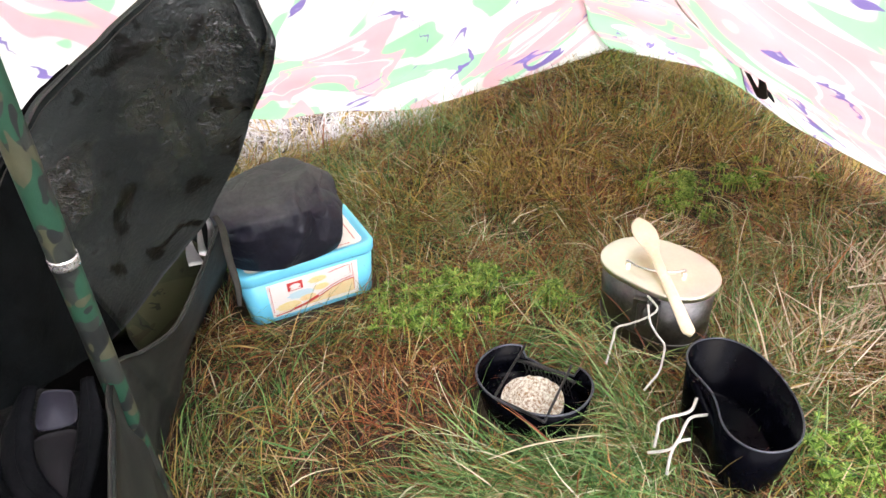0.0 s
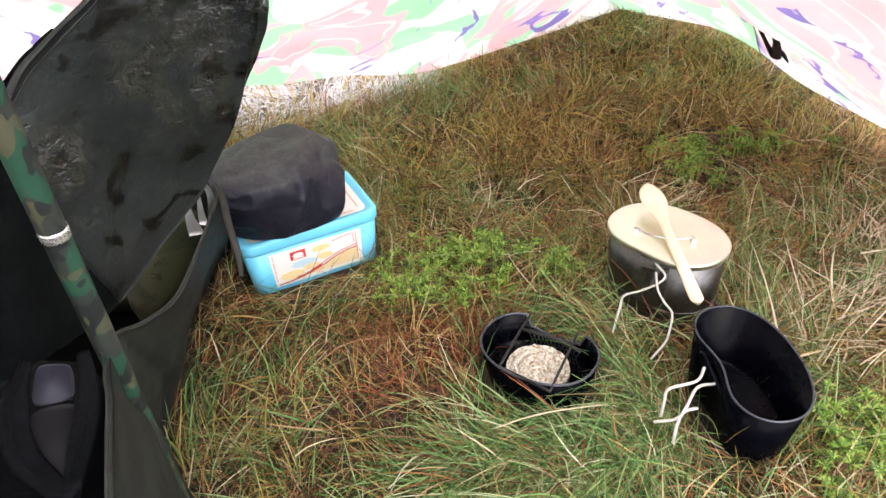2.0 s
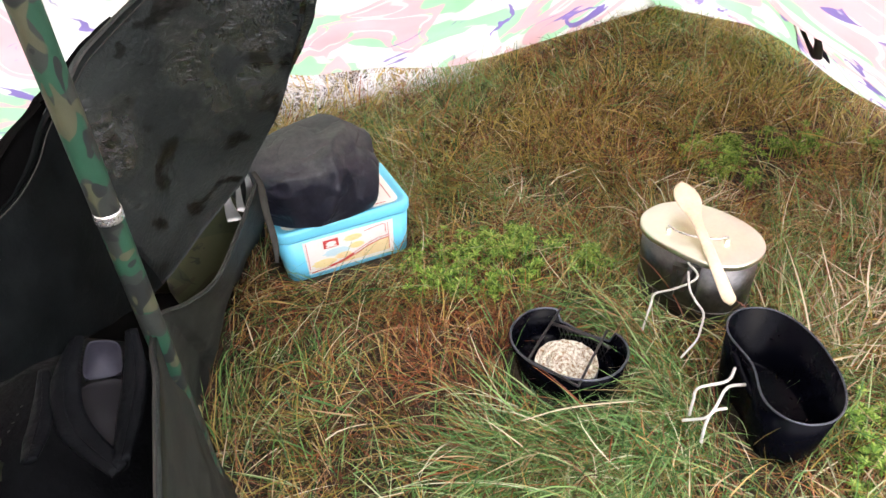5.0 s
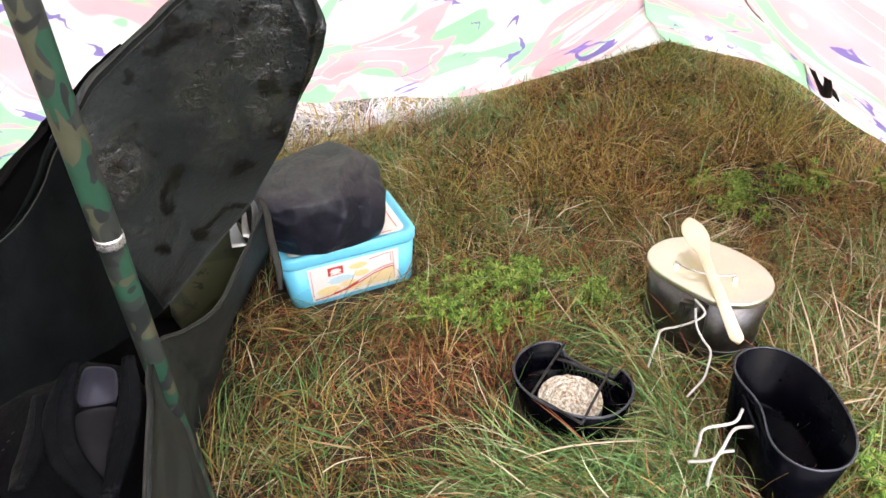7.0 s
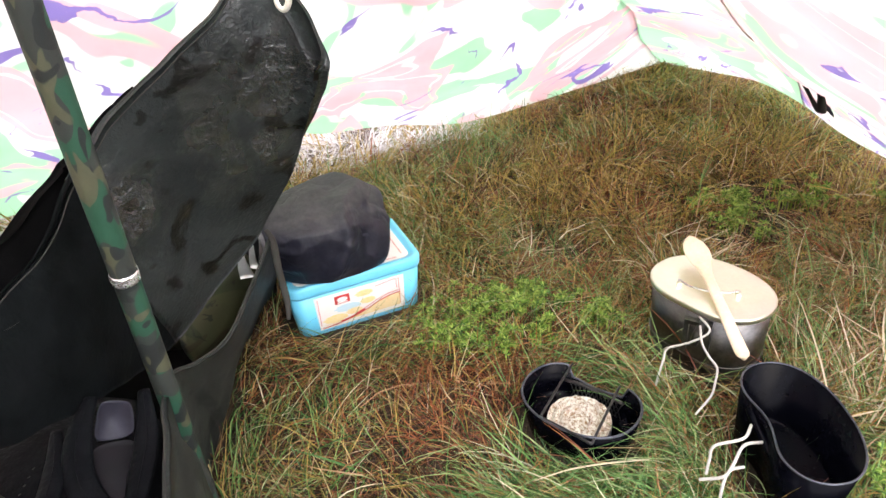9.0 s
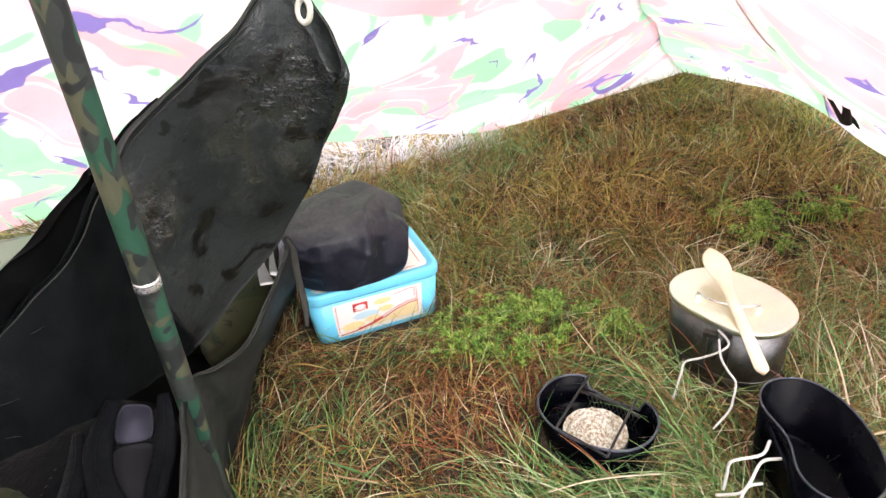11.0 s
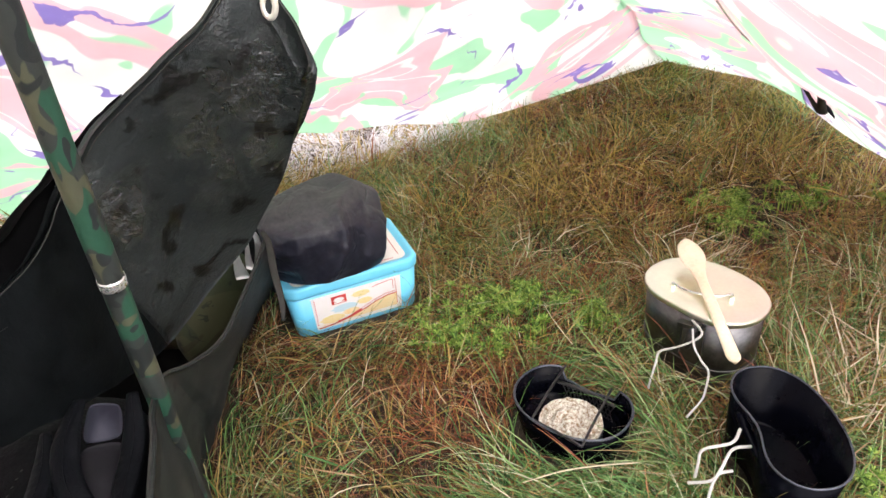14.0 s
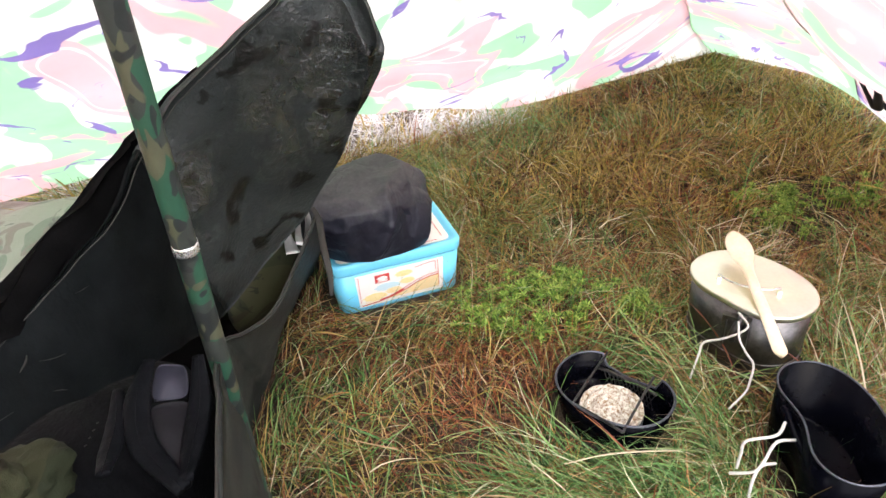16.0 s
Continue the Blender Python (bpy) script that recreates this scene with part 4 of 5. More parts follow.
def blob(centre, size, turn, seed, rough=0.12, n=36, m=22, flat_low=None, squash=1.0):
    """A soft lumpy bundle."""
    loops = []
    r = Matrix.Rotation(radians(turn), 3, "Z")
    for i in range(1, m):
        ph = math.pi * i / m
        lo = []
        for k in range(n):
            th = 2 * math.pi * k / n
            d = Vector((math.sin(ph) * math.cos(th), math.sin(ph) * math.sin(th), -math.cos(ph)))
            q = 1 + rough * noise.noise(d * 2.0 + Vector((seed, 0, seed))) + rough * 0.5 * noise.noise(d * 5.0 + Vector((0, seed, 2)))
            e = Vector((math.copysign(abs(d.x) ** squash, d.x) * size[0], math.copysign(abs(d.y) ** squash, d.y) * size[1], d.z * size[2])) * q
            p = r @ e + Vector(centre)
            if flat_low is not None:
                p.z = max(p.z, flat_low)
            lo.append(tuple(p))
        loops.append(lo)
    return rings(loops)


def patch(tl, tr, bl, br, n=12):
    """A softly bulging four-cornered cloth panel."""
    tl, tr, bl, br = (np.array(p) for p in (tl, tr, bl, br))
    g = []
    for u in np.linspace(0, 1, n):
        row = []
        for w in np.linspace(0, 1, n):
            pull = 1 - 0.16 * abs(2 * u - 1) ** 3 * abs(2 * w - 1) ** 3
            a, b = 0.5 + (u - 0.5) * pull, 0.5 + (w - 0.5) * pull
            p = (tl * (1 - a) + tr * a) * (1 - b) + (bl * (1 - a) + br * a) * b
            row.append(p + np.array((0.3, -0.5, 0.6)) * 0.008 * math.sin(math.pi * u) * math.sin(math.pi * w))
        g.append(row)
    return g


def with_uv(name, vf, scale=1.0):
    v = np.array(vf[0])
    return mesh_of(name, vf[0], vf[1], uv=np.stack([v[:, 0] + 0.5 * v[:, 1], v[:, 2] + 0.5 * v[:, 1]], 1) * scale)


def build_sack_contents():
    roll = thing("clothing_bundle", (-0.34, 0.60, 0.02), "camouflage cotton bundle packed in the rucksack", "clothes")
    part("folded_shirt", with_uv("folded_shirt", blob((-0.395, 0.70, 0.04), (0.035, 0.065, 0.035), -8, 3.0, 0.10)), M_STUFF, roll)
    part("rolled_sleeve", with_uv("rolled_sleeve", blob((-0.316, 0.640, 0.098), (0.040, 0.095, 0.054), 2, 9.0, 0.05)), M_STUFF, roll)
    foil = thing("foil_packet", (-0.29, 0.72, 0.1), "torn silver foil ration packet in the rucksack", "packet")
    for k, (x, y, z, h, tw) in enumerate(((-0.260, 0.612, 0.154, 0.048, 0.4), (-0.253, 0.627, 0.156, 0.054, -0.5), (-0.247, 0.642, 0.156, 0.052, 0.9))):
        g = [[np.array((x + math.cos(tw) * u * 0.008 * (1 - 0.6 * t) + 0.002 * math.sin(3 * u + 3 * t + k), y + math.sin(tw) * u * 0.008 * (1 - 0.6 * t), z + h * t * (1 - 0.3 * abs(u))))
              for t in np.linspace(0, 1, 8)] for u in np.linspace(-1, 1, 10)]
        v, f, uv = sheet(g, 0.0006)
        part("fold", mesh_of("fold", v, f, uv=uv), M_FOIL, foil)
    pack = thing("day_pack", (-0.37, 0.26, 0.02), "black padded day pack with a grey pocket inside the rucksack", "bag")
    part("body", mesh_of("body", *blob((-0.33, 0.25, 0.10), (0.11, 0.19, 0.105), 12, 7.0, 0.08, squash=0.8)), M_PACK, pack)
    v, f, uv = sheet(patch((-0.236, 0.294, 0.266), (-0.219, 0.302, 0.258), (-0.229, 0.266, 0.256), (-0.208, 0.278, 0.250)), 0.004)
    part("pocket_flap", mesh_of("pocket_flap", v, f, uv=uv), M_POCKET, pack, "grey nylon pocket flap")
    v, f, uv = sheet(patch((-0.231, 0.264, 0.255), (-0.205, 0.278, 0.249), (-0.204, 0.216, 0.254), (-0.170, 0.204, 0.248)), 0.004)
    part("pocket", mesh_of("pocket", v, f, uv=uv), M_LINER, pack, "dark grey pocket")
    for pts, r in (([(-0.235, 0.287, 0.275), (-0.228, 0.255, 0.269), (-0.211, 0.226, 0.261), (-0.173, 0.200, 0.256)], 0.009),
                   ([(-0.208, 0.302, 0.267), (-0.195, 0.271, 0.256), (-0.186, 0.241, 0.254), (-0.173, 0.204, 0.259)], 0.008),
                   ([(-0.249, 0.266, 0.267), (-0.236, 0.241, 0.264), (-0.226, 0.215, 0.265), (-0.216, 0.195, 0.271)], 0.007)):
        v, f = tube(pts, [r * 0.5, r, r, r * 0.6], 30, 10, flat=0.5)
        part("padded_edge", mesh_of("padded_edge", v, f), M_PACK, pack)
        v, f = tube([np.array(p) + (0.004, -0.005, 0.006) for p in pts], 0.0004, 30, 6)
        part("piping", mesh_of("piping", v, f), M_PACK, pack)
    for k in range(4):
        p = np.array((-0.240, 0.230, 0.274)) + np.array((0.001, -0.006, 0)) * k
        v, f = tube([p, p + np.array((0.0020, 0.0, 0.0014))], 0.0003, 4, 5)
        part("label_bar", mesh_of("label_bar", v, f), M_EDGE, pack)


build_sack_contents()


def build_cloth():
    cloth = thing("camouflage_cloth", (-0.251, 0.185, 0.275), "crumpled olive camouflage cloth in the rucksack", "clothes")
    part("fold", with_uv("fold", blob((-0.285, 0.206, 0.244), (0.026, 0.030, 0.016), 30, 5.0, 0.3)), M_STUFF, cloth)
    part("fold", with_uv("fold", blob((-0.276, 0.170, 0.274), (0.024, 0.030, 0.016), 60, 8.0, 0.3)), M_STUFF, cloth)


build_cloth()


def build_bivvy():
    g = []
    for u in np.linspace(-1.35, -0.62, 40):
        row = []
        for t in np.linspace(0, 1, 26):
            y = 0.55 + 0.40 * t + 0.25 * (u + 1)
            z = 0.012 + 0.075 * math.sin(math.pi * t) ** 0.6
            p = np.array((u, y, z))
            row.append(p + lump(p, 8, 0.02, 4) + lump(p, 22, 0.007, 8))
        g.append(row)
    v, f, uv = sheet(g, -0.002)
    ob = new("bivvy_bag", mesh_of("bivvy_bag", v, f, uv=uv))
    ob.data.materials.append(M_BIVVY)
    tagged(ob, "shiny green camouflage bivvy bag lying on the grass", "sleeping bag")


build_bivvy()

# ---- tub ----
TUB = pose(-0.194, 0.795, 0.003, 0, 0, 26.3)


def rounded(hx, hy, r, z, n=6):
    out = []
    for cx, cy, a0 in ((hx - r, hy - r, 0), (-hx + r, hy - r, 90), (-hx + r, -hy + r, 180), (hx - r, -hy + r, 270)):
        for k in range(n + 1):
            a = radians(a0 + 90 * k / n)
            out.append((cx + r * math.cos(a), cy + r * math.sin(a), z))
    return out


def build_tub():
    m = TUB
    tub = thing("food_tub", m.translation, "pale blue plastic food tub with printed label on the grass", "tub")
    body = [rounded(0.0850, 0.0610, 0.016, -0.016), rounded(0.0895, 0.0650, 0.017, -0.010), rounded(0.0950, 0.0695, 0.018, 0.057)]
    inner = [rounded(0.0930, 0.0675, 0.016, 0.057), rounded(0.0800, 0.056, 0.015, 0.0)]
    v, f = rings([placed(m, lo) for lo in body + inner])
    part("body", mesh_of("body", v, f), M_BLUE, tub)
    lid = [rounded(0.0940, 0.0685, 0.018, 0.0565), rounded(0.0968, 0.0713, 0.019, 0.0572), rounded(0.0976, 0.0721, 0.019, 0.0600), rounded(0.0980, 0.0725, 0.019, 0.0700), rounded(0.0965, 0.0710, 0.018, 0.0735),
           rounded(0.0900, 0.0645, 0.014, 0.0735), rounded(0.0880, 0.0625, 0.014, 0.0705)]
    v, f = rings([placed(m, lo) for lo in lid])
    top = part("lid", mesh_of("lid", v, f), M_BLUE, tub)
    v, f = rings([placed(m, rounded(0.0840, 0.0585, 0.012, 0.0708)), placed(m, rounded(0.0840, 0.0585, 0.012, 0.0716))])
    part("lid_label", mesh_of("lid_label", v, f, False), M_CREAM, top, "cream printed paper lid label")
    for k in range(26):
        for sx, sy, nx in ((0.074, None, 0), (None, -0.0535, 1)):
            t = -0.9 + 1.8 * (k + 0.5) / 26
            cx, cy = (sx, t * 0.052) if nx == 0 else (t * 0.072, sy)
            hx, hy = (0.0006, 0.0014) if nx == 0 else (0.002, 0.0006)
            lo = [(cx + a * hx, cy + b * hy, 0.0718) for a, b in ((-1, -1), (1, -1), (1, 1), (-1, 1))]
            hi = [(x, y, 0.0720) for x, y, z in lo]
            v, f = rings([placed(m, lo), placed(m, hi)])
            part("dash", mesh_of("dash", v, f, False), M_RED, top)
    # front label follows the sloping wall: u across, w up from the base
    def on_front(u, w, proud):
        t = (w + 0.010) / 0.067
        u = 1.07 * u
        return np.array(m @ Vector((u, -(0.0652 + 0.0045 * t) - proud, w)))
    def sticker(name, outline, proud, material, label="", thick=0.0004):
        lo = [on_front(u, w, proud) for u, w in outline]
        hi = [on_front(u, w, proud + thick) for u, w in outline]
        v, f = rings([lo, hi], flip=False)
        return part(name, mesh_of(name, v, f, False), material, tub, label)
    sticker("front_label", [(-0.058, -0.004), (0.060, -0.004), (0.062, 0.052), (-0.060, 0.052)], 0.0006, M_CREAM, "cream printed front label")
    wave = [(-0.050, 0.002)] + [(x, 0.002) for x in (-0.02, 0.02, 0.054)] + [(0.055, 0.0235), (0.040, 0.0225), (0.024, 0.018), (0.008, 0.0105), (-0.01, 0.004), (-0.03, 0.0030), (-0.05, 0.0028)]
    sticker("yellow_swirl", wave, 0.0014, M_ORANGE)
    def ribbon(pts, w):
        return [(x, y + w) for x, y in pts] + [(x, y - w) for x, y in pts[::-1]]
    sticker("red_ribbon", ribbon([(-0.055, -0.001), (-0.03, 0.001), (-0.01, 0.005), (0.008, 0.0115), (0.024, 0.0190), (0.040, 0.0235), (0.055, 0.0245)], 0.0007), 0.0020, M_RED)
    sticker("red_ribbon", ribbon([(-0.01, 0.0085), (0.008, 0.0155), (0.024, 0.0230), (0.040, 0.0272), (0.055, 0.028)], 0.0004), 0.0020, M_RED)
    sticker("red_band", ribbon([(-0.030, 0.0030), (-0.018, 0.0050), (-0.006, 0.0085), (0.004, 0.0128)], 0.0013), 0.0026, M_RED)
    def oval(cx, cy, a, b, n=18):
        return [(cx + a * math.cos(2 * math.pi * k / n) * (1 + 0.15 * math.sin(3 * k)), cy + b * math.sin(2 * math.pi * k / n)) for k in range(n)]
    sticker("yellow_fruit", oval(-0.036, 0.010, 0.016, 0.0065), 0.0014, M_YELLOW)
    sticker("yellow_fruit", oval(-0.010, 0.015, 0.011, 0.005), 0.0018, M_ORANGE)
    sticker("yellow_fruit", oval(0.006, 0.040, 0.012, 0.005), 0.0014, M_YELLOW)
    sticker("yellow_fruit", oval(0.010, 0.026, 0.010, 0.005), 0.0014, M_YELLOW)
    sticker("pale_dish", oval(-0.018, 0.024, 0.017, 0.0065), 0.0016, M_PALEBLUE)
    sticker("logo_patch", [(-0.034, 0.034), (-0.014, 0.034), (-0.014, 0.0475), (-0.034, 0.0475)], 0.0024, M_RED)
    sticker("logo_mark", oval(-0.024, 0.041, 0.007, 0.0038), 0.0030, M_CREAM)
    sticker("logo_mark", [(-0.031, 0.0355), (-0.017, 0.0355), (-0.017, 0.0372), (-0.031, 0.0372)], 0.0030, M_CREAM)
    for k in range(12):
        w = 0.005 + k * 0.0038
        sticker("dash", [(-0.0565, w), (-0.0554, w), (-0.0554, w + 0.0018), (-0.0565, w + 0.0018)], 0.0014, M_RED)
        sticker("dash", [(0.0534, w), (0.0545, w), (0.0545, w + 0.0018), (0.0534, w + 0.0018)], 0.0020, M_RED)
    v, f = tube([on_front(x, y, 0.0014) for x, y in ((0.022, 0.045), (0.035, 0.047), (0.050, 0.048), (0.0505, 0.040), (0.051, 0.033))], 0.0004, 20, 5)
    part("red_line", mesh_of("red_line", v, f), M_RED, tub)


build_tub()


def build_stuff_sack():
    n, m = 128, 60
    c = Vector((-0.208, 0.778, 0.0735))
    turn = radians(20)
    high = 0.122
    loops = []
    for i in range(m + 1):
        t = i / m
        prof = np.interp(t, [0, 0.08, 0.25, 0.45, 0.62, 0.76, 0.88, 0.96, 1.0], [0.84, 0.95, 1.0, 0.985, 0.92, 0.76, 0.47, 0.17, 0.002])
        rise = np.interp(t, [0, 0.08, 0.25, 0.45, 0.62, 0.76, 0.88, 0.96, 1.0], [0.0, 0.05, 0.26, 0.52, 0.74, 0.88, 0.955, 0.985, 0.99])
        lo = []
        for k in range(n):
            th = 2 * math.pi * k / n
            cc, ss = math.cos(th), math.sin(th)
            u = 0.087 * math.copysign(abs(cc) ** 0.82, cc) * prof
            v = 0.074 * math.copysign(abs(ss) ** 0.82, ss) * prof
            x, y = u * math.cos(turn) - v * math.sin(turn), u * math.sin(turn) + v * math.cos(turn)
            # the far left shoulder stands highest, the front slumps
            z = rise * high * (0.93 + 0.8 * (y - 0.35 * x) * (0.5 + 0.5 * t))
            p = Vector((x, y, z))
            q = p * 13 + Vector((3.1, 0, 1.2))
            ridge = 1 - 2 * abs(noise.noise(q)) ** 0.8
            ridge2 = 1 - 2 * abs(noise.noise(p * 30 + Vector((0, 5, 2)))) ** 0.8
            amp = 0.0105 * ridge * min(1, t * 6) + 0.0016 * ridge2 * min(1, t * 8)
            pleat = 1 - abs(math.sin(3.5 * th + 2.2 * t + 1.5 * noise.noise(p * 9))) ** 0.5
            amp -= 0.0048 * pleat * math.exp(-((t - 0.42) / 0.22) ** 2)
            d = Vector((x, y, 0.35 * z + 0.02 * t))
            d = d.normalized() if d.length > 1e-5 else Vector((0, 0, 1))
            p = p + d * (amp - 0.004) * (1 if t < 0.97 else 0.4)
            lo.append((c.x + p.x, c.y + p.y, c.z + max(p.z, 0.0004)))
        loops.append(lo)
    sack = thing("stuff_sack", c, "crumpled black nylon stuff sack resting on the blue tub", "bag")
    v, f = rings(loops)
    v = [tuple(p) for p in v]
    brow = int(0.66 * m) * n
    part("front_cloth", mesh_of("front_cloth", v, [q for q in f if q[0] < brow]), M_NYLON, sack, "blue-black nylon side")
    part("crown", mesh_of("crown", v, [q for q in f if q[0] >= brow]), M_NYLON, sack, "lighter grey crown")


build_stuff_sack()

# ---- cooking set ----
def build_pot():
    m = pose(0.284, 0.650, 0.0, 0, 0, -51.0)
    pot = thing("mess_pot", m.translation, "kidney-shaped steel mess pot with a lid on the grass", "pot")
    a, b, dent = 0.074, 0.057, 0.005
    def ring(s, z, off=0.0):
        return placed(m, [(u * s + off * u / a, v * s + off * v / b, z) for u, v in kidney(a, b, dent)])
    outer = [ring(0.80, -0.008), ring(0.88, -0.004), ring(0.91, 0.004), ring(0.93, 0.03), ring(0.955, 0.092)]
    inner = [ring(0.94, 0.092), ring(0.90, 0.01)]
    v, f = rings(outer + inner)
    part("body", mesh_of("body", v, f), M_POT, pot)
    v, f = tube(ring(0.935, 0.022), 0.0008, 0, 6, True)
    part("bead", mesh_of("bead", v, f), M_POT, pot)
    lid = [ring(0.975, 0.088), ring(1.0, 0.089), ring(1.005, 0.094), ring(0.995, 0.0955), ring(0.96, 0.0962), ring(0.5, 0.0968)]
    v, f = rings(lid)
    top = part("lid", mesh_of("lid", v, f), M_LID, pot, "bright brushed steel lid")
    p0, p1 = np.array((0.246, 0.652, 0.098)), np.array((0.306, 0.625, 0.098))
    d = p1 - p0
    side = np.array((d[1], -d[0], 0)) / np.linalg.norm(d) * 0.012
    up = np.array((0, 0, 0.006))
    v, f = tube([p0 - side * 0.2, p0 + up, p0 + d * 0.18 + up + side * 0.7, p0 + d * 0.5 + up + side, p0 + d * 0.82 + up + side * 0.7, p1 + up, p1 - side * 0.2], 0.0013, 40, 8)
    part("lid_handle", mesh_of("lid_handle", v, f), M_STEEL, top)
    for q in (p0, p1):
        v, f = rings([[tuple(q + np.array((x, y, z))) for x, y in ((-0.0022, -0.003), (0.0022, -0.003), (0.0022, 0.003), (-0.0022, 0.003))] for z in (-0.001, 0.0035)])
        part("lid_bracket", mesh_of("lid_bracket", v, f, False), M_LID, top)
    # folding wire handles on the flat side
    v, f = tube([(0.255, 0.593, 0.093), (0.260, 0.571, 0.092), (0.251, 0.567, 0.084), (0.234, 0.571, 0.072), (0.218, 0.575, 0.063), (0.214, 0.571, 0.050), (0.205, 0.558, 0.023)], 0.0013, 50, 8)
    part("wire_handle", mesh_of("wire_handle", v, f), M_WIRE, pot, "pale folding wire handle")
    v, f = tube([(0.252, 0.579, 0.091), (0.250, 0.560, 0.082), (0.253, 0.542, 0.078), (0.258, 0.529, 0.073), (0.254, 0.518, 0.060), (0.249, 0.511, 0.050), (0.233, 0.502, 0.034)], 0.0013, 50, 8)
    part("wire_handle", mesh_of("wire_handle", v, f), M_WIRE, pot, "pale folding wire handle")
    v, f = tube([(0.262, 0.594, 0.088), (0.254, 0.590, 0.07), (0.252, 0.592, 0.055)], 0.005, 12, 8)
    part("bracket", mesh_of("bracket", v, f), M_POT, pot)
    along, away = np.array((0.87, -0.49, 0.0)), np.array((-0.49, -0.87, 0.0))
    for u, z0, z1, w in ((-0.011, 0.040, 0.084, 0.0022), (0.014, 0.040, 0.084, 0.0022), (0.0015, 0.080, 0.085, 0.0150)):
        c = np.array((0.254, 0.595, 0.0)) + along * u
        v, f = rings([[tuple(c + along * a + away * b + np.array((0, 0, z))) for a, b in ((-w, -0.006), (w, -0.006), (w, 0.0022), (-w, 0.0022))] for z in (z0, z1)])
        part("bracket_strip", mesh_of("bracket_strip", v, f, False), M_POT, pot)


build_pot()


def build_spoon():
    tip, end = np.array((0.274, 0.720, 0.123)), np.array((0.283, 0.526, 0.088))
    d = (end - tip)
    ln = np.linalg.norm(d)
    d = d / ln
    s = np.cross(d, (0, 0, 1))
    s /= np.linalg.norm(s)
    up = np.cross(s, d)
    loops = []
    for t in np.linspace(0, 1, 48):
        w = np.interp(t, [0, 0.02, 0.06, 0.12, 0.18, 0.25, 0.31, 0.40, 0.8, 0.96, 0.99, 1.0], [0.002, 0.007, 0.0125, 0.0155, 0.0155, 0.0125, 0.008, 0.0060, 0.0072, 0.0078, 0.006, 0.002])
        th = np.interp(t, [0, 0.1, 0.3, 0.4, 1], [0.0016, 0.002, 0.0032, 0.0036, 0.003])
        dish = 0.0035 * math.exp(-((t - 0.15) / 0.08) ** 2)
        c = tip + d * ln * t
        loop = []
        for k in range(14):
            a = 2 * math.pi * k / 14
            hollow = -dish * (1 - math.cos(a) ** 2) if math.sin(a) > 0 else -dish * 0.6 * (1 - math.cos(a) ** 2)
            loop.append(c + s * w * math.cos(a) + up * (th * math.sin(a) + hollow))
        loops.append(loop)
    v, f = rings(loops)
    ob = new("wooden_spoon", mesh_of("wooden_spoon", v, f))
    ob.data.materials.append(M_WOOD)
    tagged(ob, "pale wooden spoon lying across the pot lid", "spoon")


build_spoon()


def build_mug():
    m = pose(0.303, 0.448, 0.0, 5, 0, 0) @ pose(0, 0, 0, 0, 0, -84.0)
    mug = thing("kidney_mug", m.translation, "black kidney-shaped metal mug standing open on the grass", "mug")
    a, b, dent = 0.0715, 0.0465, 0.018
    def ring(s, z):
        return placed(m, [(u * s, v * s, z) for u, v in kidney(a, b, dent)])
    v, f = rings([ring(0.80, 0.010), ring(0.87, 0.014), ring(0.89, 0.022), ring(0.985, 0.090), ring(0.960, 0.090), ring(0.865, 0.019), ring(0.80, 0.0165)])
    part("body", mesh_of("body", v, f), M_BLACK, mug)
    v, f = tube(ring(0.985, 0.0905), 0.0010, 0, 8, True)
    part("rolled_rim", mesh_of("rolled_rim", v, f), M_RIM, mug, "worn shiny rolled rim")
    for pts in ([(0.264, 0.444, 0.078), (0.253, 0.431, 0.074), (0.227, 0.428, 0.068), (0.223, 0.424, 0.055), (0.221, 0.421, 0.038)],
                [(0.271, 0.431, 0.069), (0.252, 0.425, 0.071), (0.238, 0.409, 0.062), (0.229, 0.404, 0.054), (0.212, 0.412, 0.041)],
                [(0.252, 0.416, 0.053), (0.238, 0.41, 0.056), (0.229, 0.4, 0.051), (0.226, 0.394, 0.031)]):
        v, f = tube(pts, 0.0015, 40, 8)
        part("wire_handle", mesh_of("wire_handle", v, f), M_WIRE, mug, "white coated wire handle")
    v, f = tube([(0.268, 0.462, 0.082), (0.272, 0.44, 0.070), (0.280, 0.422, 0.058)], 0.005, 14, 8)
    part("bracket", mesh_of("bracket", v, f), M_BLACK, mug)


build_mug()


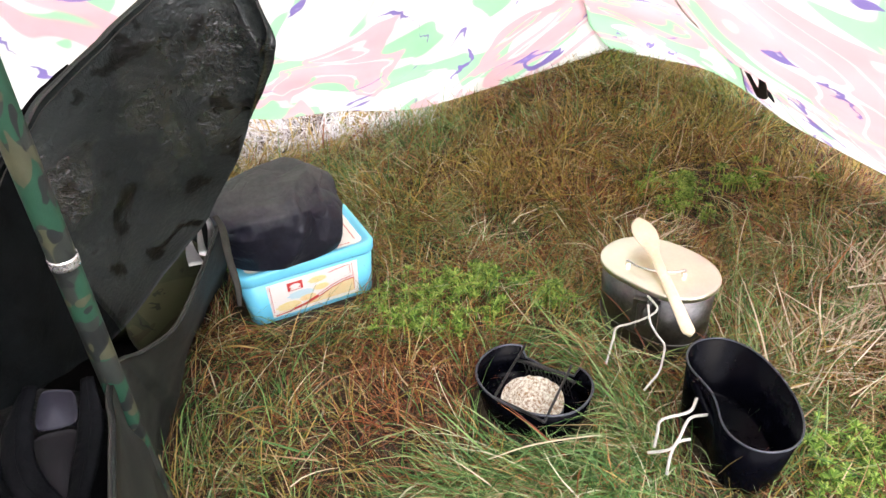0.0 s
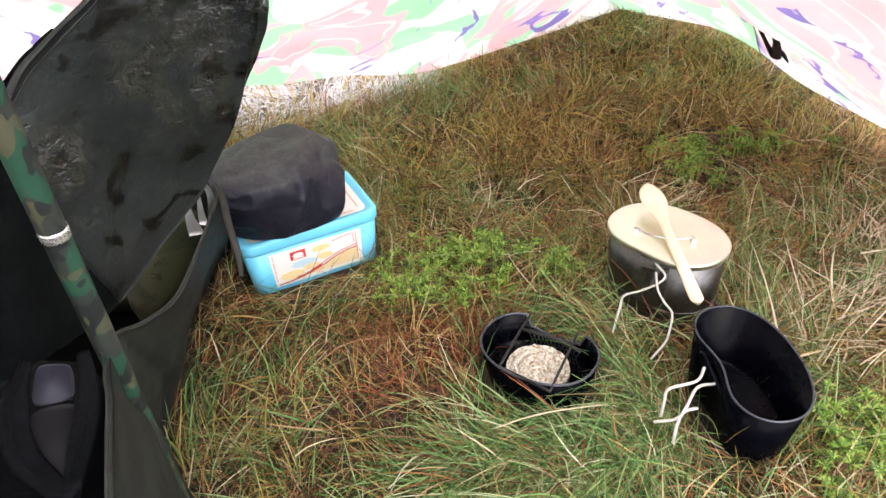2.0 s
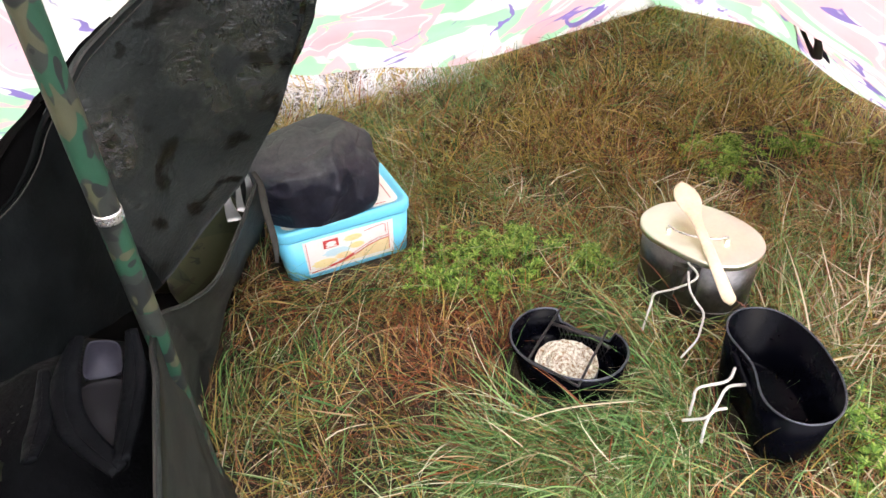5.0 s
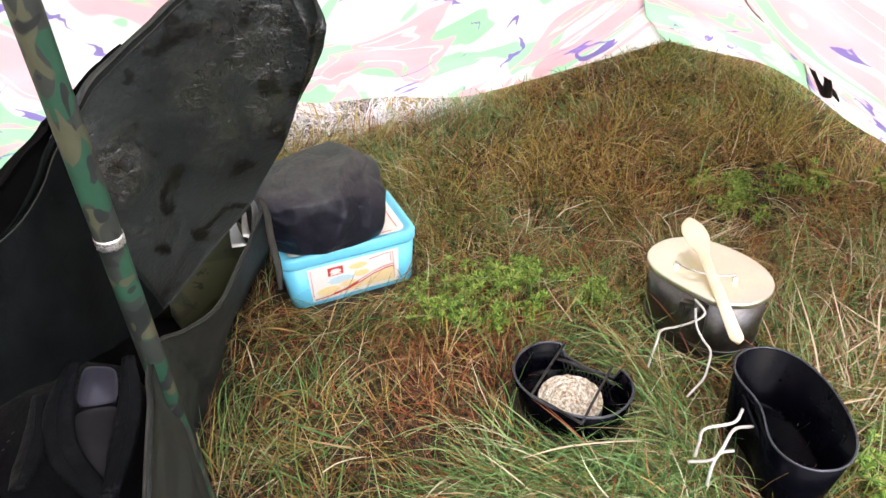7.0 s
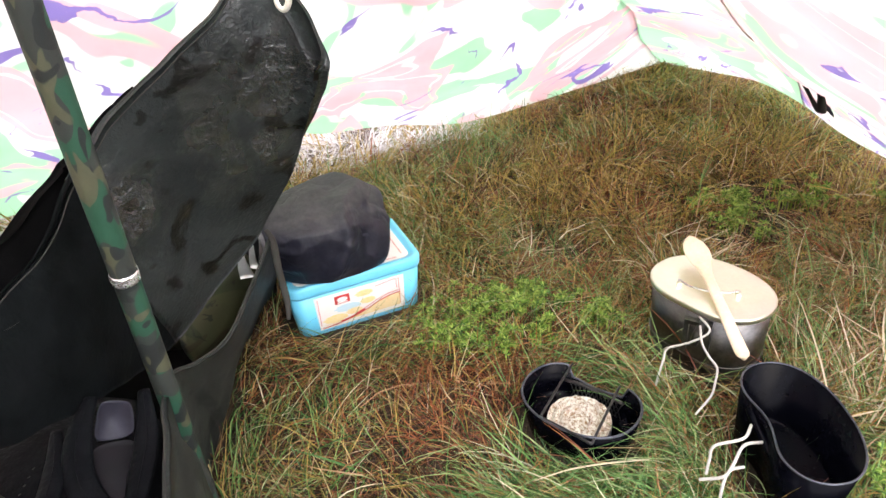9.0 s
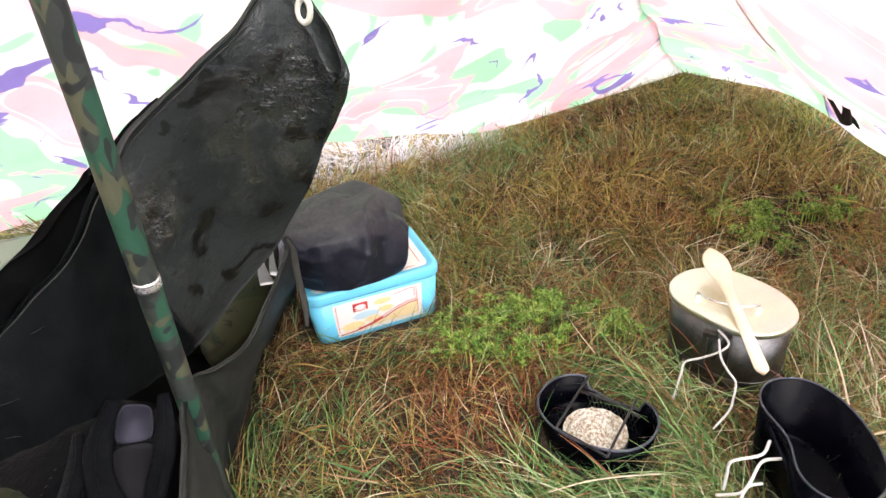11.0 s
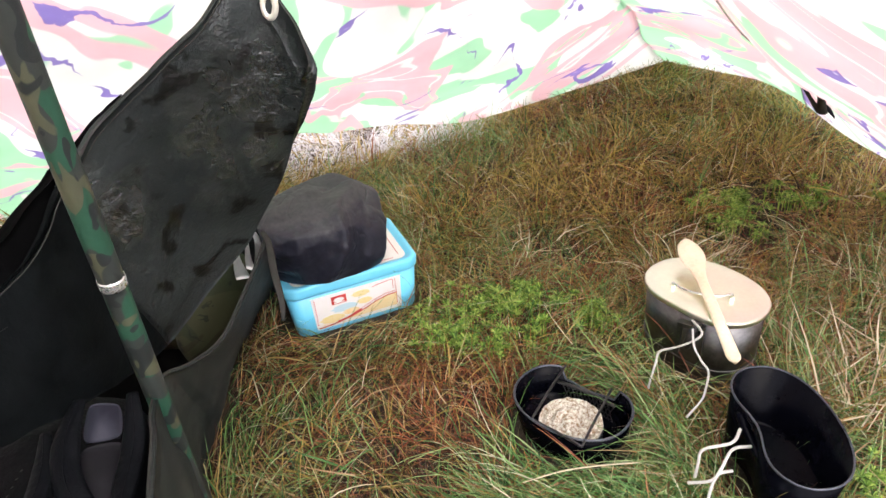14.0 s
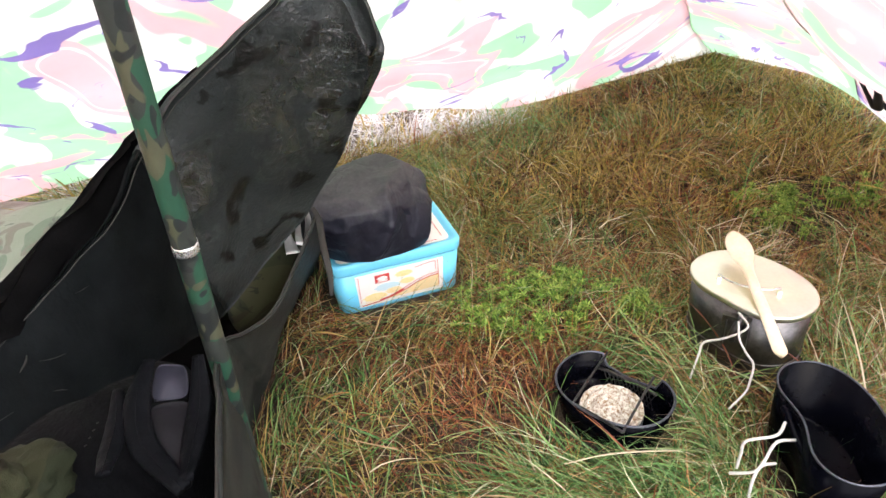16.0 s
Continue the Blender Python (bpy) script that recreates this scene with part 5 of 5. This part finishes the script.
def build_stove():
    m = pose(0.115, 0.517, 0.0, 0, 0, 145.0)
    stove = thing("camp_stove", m.translation, "black kidney-shaped camp stove with crumbly pale fuel", "stove")
    a, b, dent = 0.066, 0.0515, 0.014
    out = kidney(a, b, dent)
    n = len(out)
    def wall(z0, z1, s0, s1, notch):
        lo = []
        for k, (u, v) in enumerate(out):
            low = v < 0 and abs(u) < a * 0.50
            z = z1 if not (notch and low) else z1 - 0.016
            lo.append((u * s1, v * s1, z))
        return lo
    loops = [[(u * 0.80, v * 0.80, -0.008) for u, v in out], [(u * 0.86, v * 0.86, -0.003) for u, v in out],
             wall(0, 0.020, 0, 0.93, False), wall(0, 0.046, 0, 1.0, True), wall(0, 0.046, 0, 0.975, True), [(u * 0.90, v * 0.90, 0.016) for u, v in out],
             [(u * 0.84, v * 0.84, 0.006) for u, v in out]]
    v, f = rings([placed(m, lo) for lo in loops])
    part("bowl", mesh_of("bowl", v, f), M_BLACK, stove)
    v, f = tube(placed(m, [(u * 0.985, v * 0.985, z) for u, v, z in wall(0, 0.0465, 0, 1.0, True)]), 0.0014, 0, 6, True)
    part("rim", mesh_of("rim", v, f), M_RIM, stove, "worn rim edge")
    # grate of crossed wires under a flat bar in the pushed-in side
    def slot(x, z):
        return np.array(m @ Vector((x, -0.0345 + 3.0 * x * x, z)))
    for k in range(12):
        x = -0.030 + k * 0.0050
        for d in (-0.004, 0.004):
            v, f = tube([slot(x - d, 0.006), slot(x, 0.017), slot(x + d, 0.028)], 0.0006, 5, 5)
            part("grate_wire", mesh_of("grate_wire", v, f), M_WORN, stove)
    v, f = tube([slot(x, 0.031) for x in np.linspace(-0.036, 0.036, 9)], 0.0028, 30, 8, flat=0.5)
    part("crossbar", mesh_of("crossbar", v, f), M_WORN, stove, "sooty flat crossbar")
    # burner can with crumbly fuel
    c = np.array((0.113, 0.507, 0.0))
    def disc(r, z, jit=0.0):
        return [c + np.array((r * math.cos(t), r * math.sin(t), z + jit * noise.noise(Vector((r * 300 * math.cos(t), r * 300 * math.sin(t), 3))))) for t in np.linspace(0, 2 * math.pi, 48, endpoint=False)]
    v, f = rings([disc(0.034, -0.002), disc(0.035, 0.022), disc(0.0335, 0.0225), disc(0.033, 0.016)])
    can = part("burner_can", mesh_of("burner_can", v, f), M_RIM, stove)
    v, f = rings([disc(r, z, 0.0028) for r, z in ((0.0350, 0.020), (0.0340, 0.027), (0.0315, 0.0265), (0.0295, 0.0205), (0.027, 0.0275), (0.024, 0.0275), (0.0215, 0.0205), (0.018, 0.0275),
                                                  (0.014, 0.0265), (0.011, 0.0205), (0.007, 0.0265), (0.001, 0.0255))])
    part("fuel", mesh_of("fuel", v, f), M_ASH, can, "crumbly cream and brown fuel")
    p = [(0.113, 0.575, 0.044), (0.070, 0.490, 0.046), (0.118, 0.452, 0.046), (0.160, 0.536, 0.044)]
    for i, j in ((0, 1), (3, 2), (1, 2)):
        v, f = tube([p[i], (np.array(p[i]) + np.array(p[j])) / 2 + np.array((0, 0, 0.001)), p[j]], 0.0015, 16, 8)
        part("support_wire", mesh_of("support_wire", v, f), M_WORN, stove, "dark wire pot support")


build_stove()
